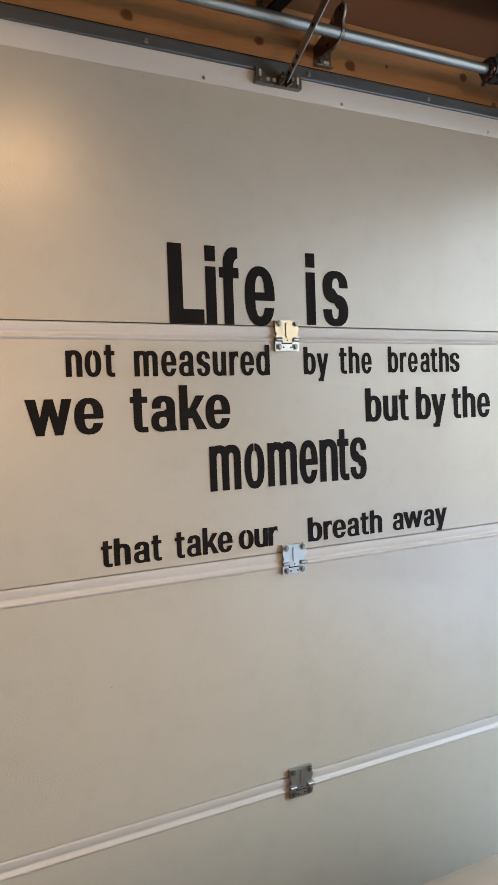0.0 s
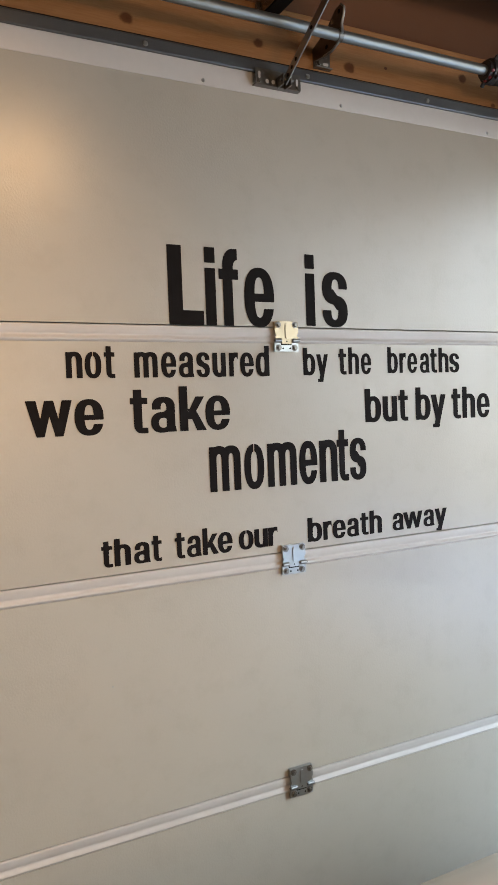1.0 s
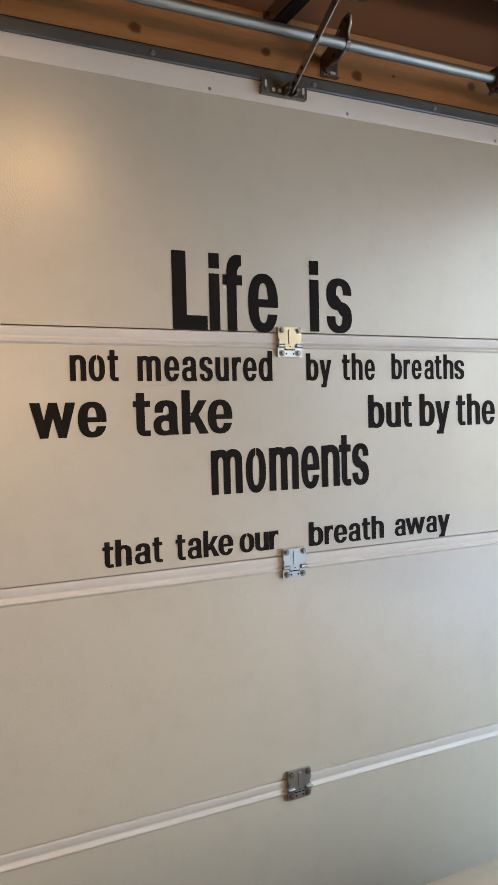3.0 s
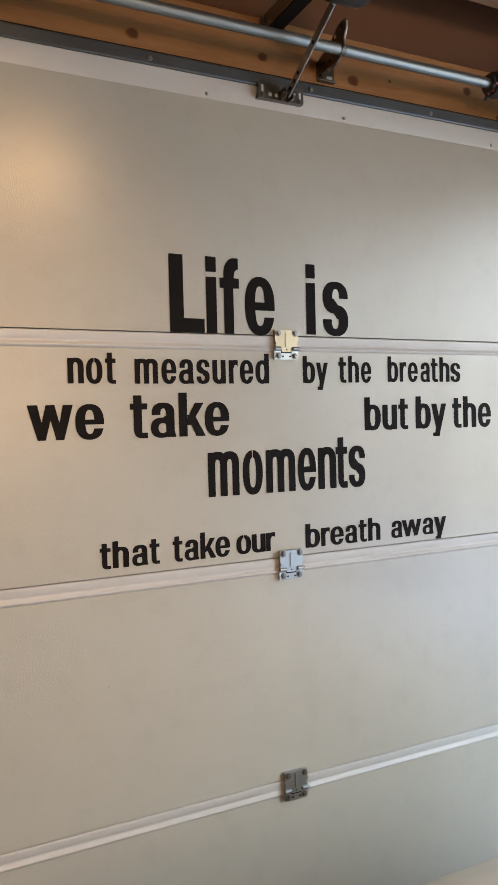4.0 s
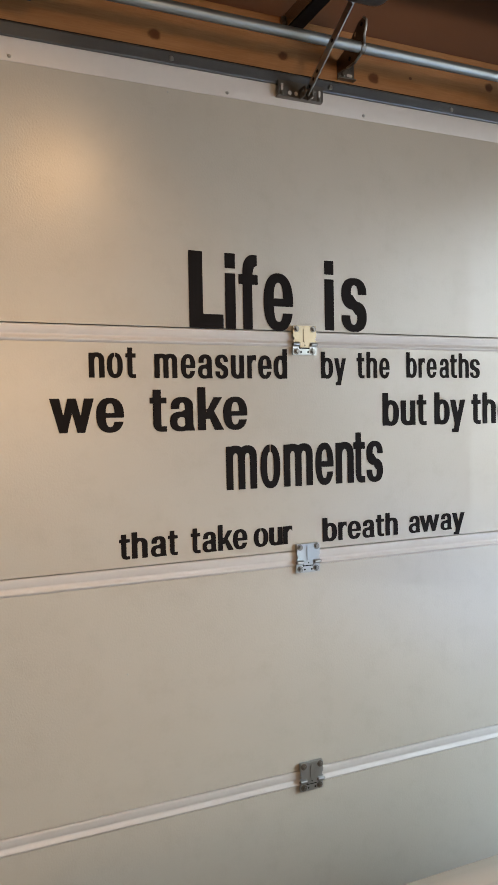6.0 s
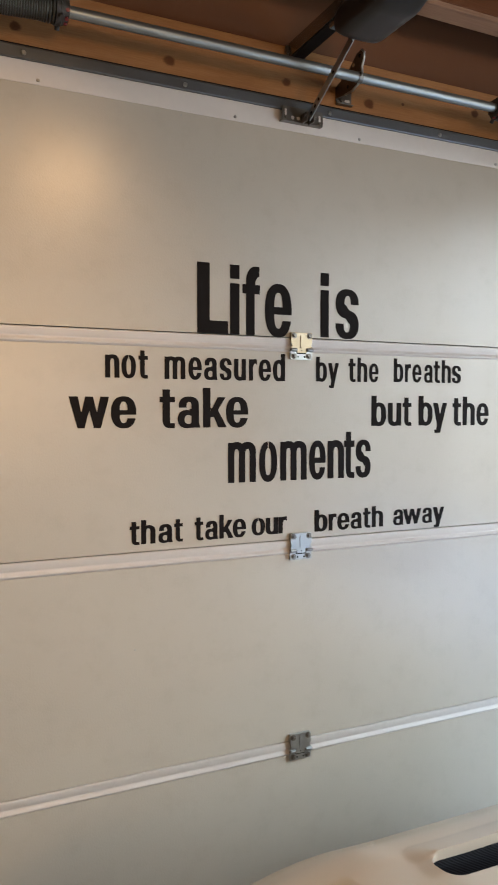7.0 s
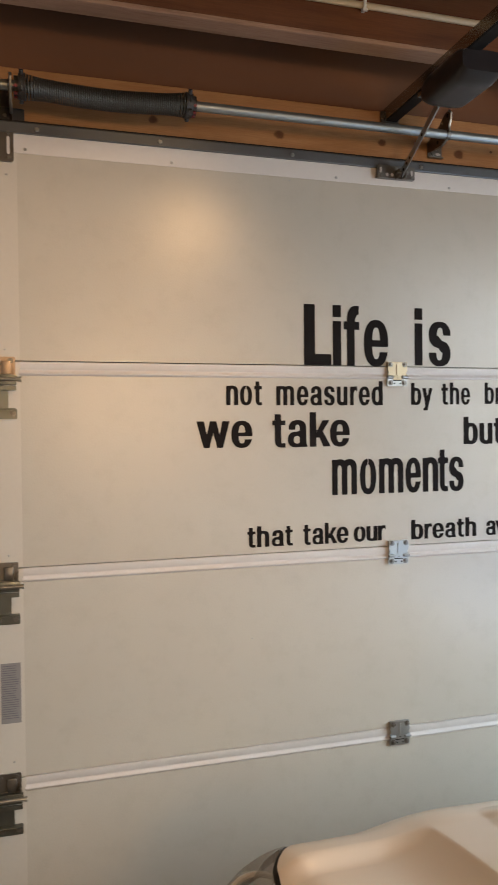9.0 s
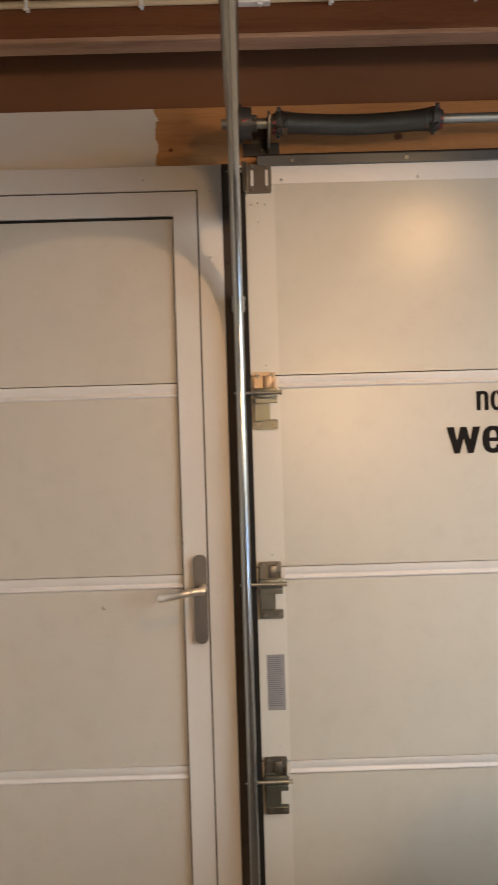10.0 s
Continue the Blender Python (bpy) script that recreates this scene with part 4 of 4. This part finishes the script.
def glyph(ch):
    """Field and width of a heavy condensed letter; its capitals are one unit high."""
    if ch == "L":
        return join(box_f(0, 0, 0.19, CAP), box_f(0, 0, 0.47, 0.185)), 0.47
    if ch == "i":
        return join(box_f(0, 0, 0.178, 0.735), box_f(0, 0.80, 0.178, CAP)), 0.178
    if ch == "f":
        hook = meet(join(oval(0.29, 0.76, 0.22, 0.245), box_f(0.29, 0.76, 0.6, CAP)), box_f(0.07, 0.6, 0.33, CAP))
        hook = less(hook, oval(0.335, 0.72, 0.085, 0.135))
        return join(box_f(0.07, 0, 0.07 + ST, 0.80), hook, box_f(0, 0.60, 0.34, 0.735)), 0.34
    if ch == "e":
        w = 0.49
        r = less(ring(w), box_f(w / 2, 0.235, 1, 0.325))
        return join(r, meet(box_f(0.17, 0.325, w, 0.435), oval(w / 2, XH / 2, w / 2, XH / 2 + 0.012))), w
    if ch == "o":
        return ring(0.48), 0.48
    if ch == "O":
        return ring(0.50, gap=0.011), 0.50
    if ch == "n":
        return join(box_f(0, 0, ST, XH), arch(0.0, 0.47)), 0.47
    if ch == "h":
        return join(box_f(0, 0, ST, CAP), arch(0.0, 0.47)), 0.47
    if ch == "m":
        return join(box_f(0, 0, ST, XH), arch(0.0, 0.455, ry=0.20), arch(0.455 - ST, 0.91 - ST, ry=0.20)), 0.91 - ST
    if ch == "u":
        return upside(join(box_f(0, 0, ST, XH), arch(0.0, 0.46)), 0.46), 0.46
    if ch == "r":
        a = meet(arch(0.02, 0.50, thin=0.15, ry=0.26), box_f(0, 0.50, 0.335, 1))
        return join(box_f(0, 0, ST, XH), a), 0.335
    if ch in "bd":
        f = join(box_f(0, 0, ST, CAP), ring(0.48, 0.0, 0.125))
        return (f if ch == "b" else mirror(f, 0.48)), 0.48
    if ch == "a":
        w = 0.50
        top = meet(arch(0.025, w - 0.03, thin=0.12, ry=0.21), join(box_f(0, 0.50, 0.2, 1), box_f(0.2, 0, 1, 1)))
        stem = join(box_f(w - 0.03 - ST, 0.02, w - 0.03, 0.6), slant(w - 0.20, w, 0, w - 0.20, w - 0.03, 0.14))
        bowl = less(oval(0.215, 0.215, 0.215, 0.228), oval(0.235, 0.205, 0.085, 0.108), box_f(0.36, -1, 1, 1))
        link = slant(0.10, 0.22, 0.32, 0.28, 0.42, 0.475)
        return join(top, stem, bowl, meet(link, box_f(0.08, 0, w - 0.04, 1))), w
    if ch == "s":
        w = 0.46
        upper = less(oval(w / 2, 0.545, w / 2, 0.232), oval(w / 2 + 0.008, 0.548, w / 2 - ST, 0.122))
        lower = less(oval(w / 2, 0.215, w / 2, 0.227), oval(w / 2 - 0.008, 0.212, w / 2 - ST, 0.117))
        upper = less(upper, meet(box_f(w / 2 + 0.02, 0.2, 1, 0.535), box_f(0, 0, 1, 1)))
        lower = less(lower, meet(box_f(-1, 0.23, w / 2 - 0.02, 0.6), box_f(-1, 0, 1, 1)))
        spine = slant(w - 0.20, w - 0.01, 0.235, 0.02, 0.20, 0.53)
        return join(upper, lower, spine), w
    if ch == "t":
        foot = less(join(oval(0.24, 0.20, 0.175, 0.21), box_f(0.24, -0.01, 0.345, 0.25)), box_f(0.065 + ST, 0.115, 1, 1), box_f(0.345, -1, 1, 1), box_f(-1, 0.22, 1, 1))
        return join(box_f(0.065, 0.19, 0.065 + ST, 0.945), foot, box_f(0, XH - 0.135, 0.345, XH)), 0.345
    if ch == "k":
        return join(box_f(0, 0, ST, CAP), slant(0.10, 0.24, 0.26, 0.33, 0.51, XH), slant(0.345, 0.54, 0.0, 0.16, 0.315, 0.49)), 0.54
    if ch == "w":
        s = 0.175
        return join(slant(0.165, 0.30, 0, 0.0, s, XH), slant(0.185, 0.305, 0, 0.315, 0.395, XH), slant(0.475, 0.595, 0, 0.385, 0.465, XH),
                    slant(0.48, 0.615, 0, 0.605, 0.78, XH), meet(slant(0.165, 0.30, 0, 0.315, 0.46, XH), box_f(0, 0, 1, XH)),
                    meet(slant(0.48, 0.61, 0, 0.32, 0.465, XH), box_f(0, 0, 1, XH))), 0.78
    if ch == "y":
        tail = meet(join(slant(0.10, 0.28, -0.26, 0.16, 0.34, 0.05)), box_f(0, -0.26, 1, 0.06))
        return join(slant(0.155, 0.33, 0.0, 0.0, 0.185, XH), slant(0.17, 0.315, -0.08, 0.345, 0.52, XH), tail, box_f(0.055, -0.26, 0.18, -0.145)), 0.52
    raise ValueError(ch)


GLYPHS = {}


def letter_mesh(ch):
    if ch not in GLYPHS:
        f, w = glyph(ch)
        xs, ys, polys = cut_cells(f, -0.03, w + 0.03, int((w + 0.06) * 110), -0.29, 1.03, 145)
        bm = bmesh.new()
        for p in polys:
            if isinstance(p, tuple):
                p = [(xs[p[0]], ys[p[2]]), (xs[p[1]], ys[p[2]]), (xs[p[1]], ys[p[2] + 1]), (xs[p[0]], ys[p[2] + 1])]
            bm.faces.new([bm.verts.new((x, 0.0, z)) for x, z in p])
        me = bpy.data.meshes.new("letter")
        bm.to_mesh(me)
        bm.free()
        me.materials.append(VINYL)
        GLYPHS[ch] = (me, w)
    return GLYPHS[ch]


def word(text, z, cap, *edges):
    """Vinyl letters on the baseline z; edges are each letter's left and right x. O is an o with a stencil gap."""
    ob = thing("lettering", (edges[0], -0.001, z), f'black vinyl lettering "{text.replace("O", "o")}" stuck on the garage door', "lettering", "words of the motto on the door")
    for c, x0, x1 in zip(text, edges[0::2], edges[1::2]):
        me, w = letter_mesh(c)
        put("letter", me, ob, Matrix.Translation((x0, -0.0009, z)) @ Matrix.Diagonal(((x1 - x0) / w, 1, cap, 1)))


word("Life", 1.624, 0.173, 0.781, 0.864, 0.869, 0.895, 0.903, 0.952, 0.966, 1.044)
word("is", 1.628, 0.169, 1.130, 1.156, 1.177, 1.250)
word("nOt", 1.5105, 0.0695, 0.552, 0.586, 0.591, 0.626, 0.632, 0.655)
word("measured", 1.510, 0.070, 0.697, 0.750, 0.758, 0.793, 0.799, 0.835, 0.841, 0.873, 0.880, 0.913, 0.921, 0.944, 0.949, 0.984, 0.989, 1.025)
word("by", 1.511, 0.065, 1.117, 1.151, 1.154, 1.188)
word("the", 1.512, 0.066, 1.218, 1.241, 1.247, 1.279, 1.285, 1.316)
word("breaths", 1.514, 0.065, 1.367, 1.400, 1.405, 1.426, 1.431, 1.463, 1.472, 1.504, 1.506, 1.529, 1.535, 1.569, 1.572, 1.606)
word("we", 1.393, 0.0955, 0.467, 0.561, 0.565, 0.626)
word("take", 1.392, 0.098, 0.684, 0.723, 0.730, 0.789, 0.796, 0.860, 0.858, 0.919)
word("but", 1.392, 0.083, 1.293, 1.343, 1.348, 1.394, 1.398, 1.429)
word("by", 1.392, 0.084, 1.454, 1.504, 1.505, 1.556)
word("the", 1.391, 0.084, 1.576, 1.608, 1.614, 1.660, 1.666, 1.713)
word("mOments", 1.252, 0.132, 0.863, 0.941, 0.950, 1.002, 1.011, 1.090, 1.097, 1.148, 1.154, 1.206, 1.205, 1.239, 1.243, 1.292)
word("that", 1.114, 0.058, 0.608, 0.632, 0.636, 0.672, 0.679, 0.716, 0.719, 0.742)
word("take", 1.113, 0.060, 0.773, 0.796, 0.801, 0.836, 0.839, 0.878, 0.876, 0.913)
word("Our", 1.114, 0.0565, 0.929, 0.967, 0.969, 1.005, 1.006, 1.031)
word("breath", 1.1115, 0.058, 1.114, 1.155, 1.158, 1.183, 1.185, 1.224, 1.228, 1.265, 1.268, 1.293, 1.297, 1.335)
word("away", 1.112, 0.0565, 1.369, 1.405, 1.402, 1.467, 1.470, 1.507, 1.508, 1.550)

# ---- car with its nose to the door ----
CX = 1.20


def smooth_step(a, b, v):
    u = np.clip((v - a) / (b - a), 0, 1)
    return u * u * (3 - 2 * u)


YS = (-1.62, -1.25, -0.95, -0.80, -0.72, -0.66, -0.61, -0.50, -0.38, -0.30, -0.20)
ZS = (0.800, 0.755, 0.714, 0.694, 0.681, 0.667, 0.646, 0.579, 0.489, 0.405, 0.250)
YD = np.linspace(-1.80, -0.10, 681)
ZD = np.interp(YD, YS, ZS)
for _ in range(3):
    ZD = np.convolve(np.pad(ZD, 9, mode="edge"), np.ones(19) / 19, mode="valid")


def top_of_car(X, Y):
    """Height of the bonnet and wings."""
    a = np.abs(X - CX)
    z = np.interp(Y, YD, ZD)
    z = z - 0.006 * smooth_step(0.44, 0.20, a)
    rear = smooth_step(-0.690, -0.735, Y)
    u = np.clip((a - 0.432) / 0.13, 0, 1)
    dip = 0.085 * np.clip(a - 0.300, 0, 0.132) + 0.042 * (2 * u - u * u)
    z = z - 0.026 * smooth_step(0.34, 0.54, a) * (1 - rear) - dip * rear
    z = z - 0.24 * np.clip((a - 0.66) / 0.20, 0, 1.2) ** 2.4
    off = np.clip(-slot_f(X, Y), 0, 1)
    ahead = np.clip((Y + 0.744) / np.maximum(off, 0.0001), 0, 1)
    wide = 0.024 + 0.046 * ahead ** 1.6
    lip = np.clip(1 - off / wide, 0, 1) * smooth_step(-0.822, -0.775, Y) * (0.35 + 0.65 * ahead)
    return z + 0.0135 * lip


def plan_f(X, Y):
    """Positive inside the outline of the car's front."""
    a = np.abs(X - CX)
    nose = -0.21 - 0.30 * np.clip(a / 0.86, 0, 1.2) ** 4
    return np.minimum(np.minimum(0.86 - a, nose - Y), Y + 1.62)


def slot_f(X, Y):
    qx, qy = np.abs(X - CX) - 0.276, np.abs(Y + 0.779) - 0.005
    return 0.030 - np.hypot(np.maximum(qx, 0), np.maximum(qy, 0)) - np.minimum(np.maximum(qx, qy), 0)


def lamp_f(X, Y):
    """Outline of a headlight cover on either wing."""
    a = np.abs(X - CX)
    edge = 0.668 + 0.080 * smooth_step(-0.53, -0.70, Y) + 0.03 * smooth_step(-0.68, -0.95, Y)
    return np.minimum(a - edge, 0.9 - a)


def skin(field, n, drop=0.0, lift=0.0, x0=CX - 0.88, x1=CX + 0.88, y0=-1.64, y1=-0.18):
    xs, ys, polys = cut_cells(field, x0, x1, int((x1 - x0) * n), y0, y1, int((y1 - y0) * n))
    bm = bmesh.new()
    made = {}

    def vert(x, y):
        key = (round(x, 5), round(y, 5))
        if key not in made:
            made[key] = bm.verts.new((x, y, 0.0))
        return made[key]
    for p in polys:
        if isinstance(p, tuple):
            for i in range(p[0], p[1]):
                bm.faces.new([vert(xs[i], ys[p[2]]), vert(xs[i + 1], ys[p[2]]), vert(xs[i + 1], ys[p[2] + 1]), vert(xs[i], ys[p[2] + 1])])
        else:
            vs = list(dict.fromkeys(vert(x, y) for x, y in p))
            if len(vs) > 2 and bm.faces.get(vs) is None:
                bm.faces.new(vs)
    vs = list(bm.verts)
    zz = top_of_car(np.array([v.co.x for v in vs]), np.array([v.co.y for v in vs])) + lift
    for v, z in zip(vs, zz):
        v.co.z = z
    if drop:
        rim = [e for e in bm.edges if e.is_boundary]
        out = bmesh.ops.extrude_edge_only(bm, edges=rim)["geom"]
        for v in out:
            if isinstance(v, bmesh.types.BMVert):
                v.co.z -= drop
    return bm


car = thing("car", (CX, -0.9, 0.0), "cream sports car with carbon bonnet vent, nose to door", "car")
bm = skin(less(plan_f, slot_f, lambda X, Y: lamp_f(X, Y) + 0.009), 210, 0.009)
part("bonnet", bm, CREAM, car, "glossy cream front body shell", True)
for side_x in (-1, 1):
    half = (lambda s: lambda X, Y: (X - CX) * s)(side_x)
    bm = skin(meet(plan_f, lamp_f, half), 110, 0.0, 0.001)
    seal = skin(meet(plan_f, lambda X, Y: lamp_f(X, Y) + 0.0095, lambda X, Y: -lamp_f(X, Y), half), 220, 0.02, -0.001)
    part("headlight_seal", seal, RUBBER, car, "black rubber seal")
    cover = part("headlight_cover", bm, LENS, car, "clear curved headlight cover", True)
    bm = skin(meet(plan_f, lamp_f, half), 60, -0.042, -0.045)
    part("headlight_pan", bm, PAN, cover, "grey headlight recess", True)
    bm = bmesh.new()
    px, py = CX + side_x * 0.762, -0.69
    bmesh.ops.create_uvsphere(bm, u_segments=24, v_segments=12, radius=0.062, matrix=Matrix.Translation((px, py, 0.530)) @ Matrix.Diagonal((1, 1.1, 0.75, 1)))
    part("reflector", bm, CHROME, cover, "round chrome reflector", True)
    for radius, height, wire in [(0.072, 0.552, 0.006)]:
        bm = bmesh.new()
        turn = np.linspace(0, 2 * math.pi, 49)
        sweep(bm, [(px + radius * math.cos(a), py + 1.15 * radius * math.sin(a), height + 0.02 * math.sin(a)) for a in turn],
              [(wire * math.cos(b), wire * math.sin(b)) for b in np.linspace(0, 2 * math.pi, 9)[:-1]], (0, 0, 1))
        part("bezel", bm, PAN, cover, "bright lamp bezel", True)
bm = skin(lambda X, Y: slot_f(X, Y) + 0.01, 120, 0.0, -0.007)
for v in bm.verts:
    v.co.z -= max(0.0, 0.75 * (-0.735 - v.co.y))
part("vent", bm, CARBON, car, "dark carbon-weave vent", True)
bm = bmesh.new()
rows = []
for s in np.linspace(-1, 1, 81):
    x = CX + 0.858 * s
    y = -0.212 - 0.30 * abs(0.858 * s / 0.86) ** 4
    top = float(top_of_car(np.array([x]), np.array([y]))[0]) - 0.004
    rows.append([bm.verts.new((x, y - inset, top + (0.13 - top) * k)) for k, inset in ((0, 0.0), (0.3, -0.012), (0.7, -0.006), (1.0, 0.03))])
for r0, r1 in zip(rows, rows[1:]):
    for k in range(3):
        bm.faces.new((r0[k], r0[k + 1], r1[k + 1], r1[k]))
part("bumper", bm, CREAM, car, "glossy cream front bumper", True)
bm = bmesh.new()
for x0, x1, y0, y1, z0, z1 in ((CX - 0.80, CX + 0.80, -1.60, -0.95, 0.12, 0.30), (CX - 0.55, CX + 0.55, -0.95, -0.42, 0.14, 0.34)):
    bar(bm, x0, x1, y0, y1, z0, z1, 0.03)
part("underbody", bm, RUBBER, car, "dark underbody")


def loft(stations):
    """A closed shell through sections (y, half width, low z, high z, half width at the top) along the car."""
    bm = bmesh.new()
    rings = []
    for y, w, z0, z1, wt in stations:
        half = [(0.0, z1), (wt * 0.7, z1 - 0.004), (wt, z1 - 0.025), (w * 0.99, z0 + (z1 - z0) * 0.55), (w, z0 + (z1 - z0) * 0.25), (w * 0.94, z0), (0.0, z0)]
        rings.append([bm.verts.new((CX + dx, y, z)) for dx, z in half] + [bm.verts.new((CX - dx, y, z)) for dx, z in half[-2:0:-1]])
    n = len(rings[0])
    for r0, r1 in zip(rings, rings[1:]):
        for k in range(n):
            bm.faces.new((r0[k], r0[(k + 1) % n], r1[(k + 1) % n], r1[k]))
    bm.faces.new(rings[0][::-1])
    bm.faces.new(rings[-1])
    return bm


# unseen rear half, added to complete the car and shade the lower door
part("rear_body", loft([(-1.625, 0.86, 0.16, 0.785, 0.66), (-2.1, 0.84, 0.16, 0.83, 0.74), (-2.9, 0.84, 0.16, 0.86, 0.76), (-3.4, 0.88, 0.18, 0.88, 0.74),
                        (-3.85, 0.85, 0.22, 0.85, 0.66), (-4.02, 0.78, 0.30, 0.76, 0.58)]), CREAM, car, "glossy cream doors and tail", True)
part("windows", loft([(-1.72, 0.60, 0.74, 0.79, 0.50), (-2.30, 0.66, 0.74, 1.13, 0.48), (-2.75, 0.66, 0.74, 1.15, 0.48), (-3.55, 0.56, 0.74, 0.89, 0.40)]), RUBBER, car, "dark glazed cabin", True)
part("roof", loft([(-2.20, 0.50, 1.09, 1.135, 0.42), (-2.45, 0.52, 1.10, 1.175, 0.44), (-2.80, 0.51, 1.09, 1.165, 0.43), (-3.05, 0.47, 1.04, 1.09, 0.38)]), CREAM, car, "cream roof", True)
for wheel_y in (-1.12, -3.42):
    for sx in (-1, 1):
        bm = bmesh.new()
        rod(bm, (CX + sx * 0.64, wheel_y, 0.30), (CX + sx * 0.865, wheel_y, 0.30), 0.30, 40)
        tyre = part("wheel", bm, RUBBER, car, "black tyre", True)
        bm = bmesh.new()
        rod(bm, (CX + sx * 0.845, wheel_y, 0.30), (CX + sx * 0.868, wheel_y, 0.30), 0.21, 32)
        part("rim", bm, ZINC, tyre, "", True)
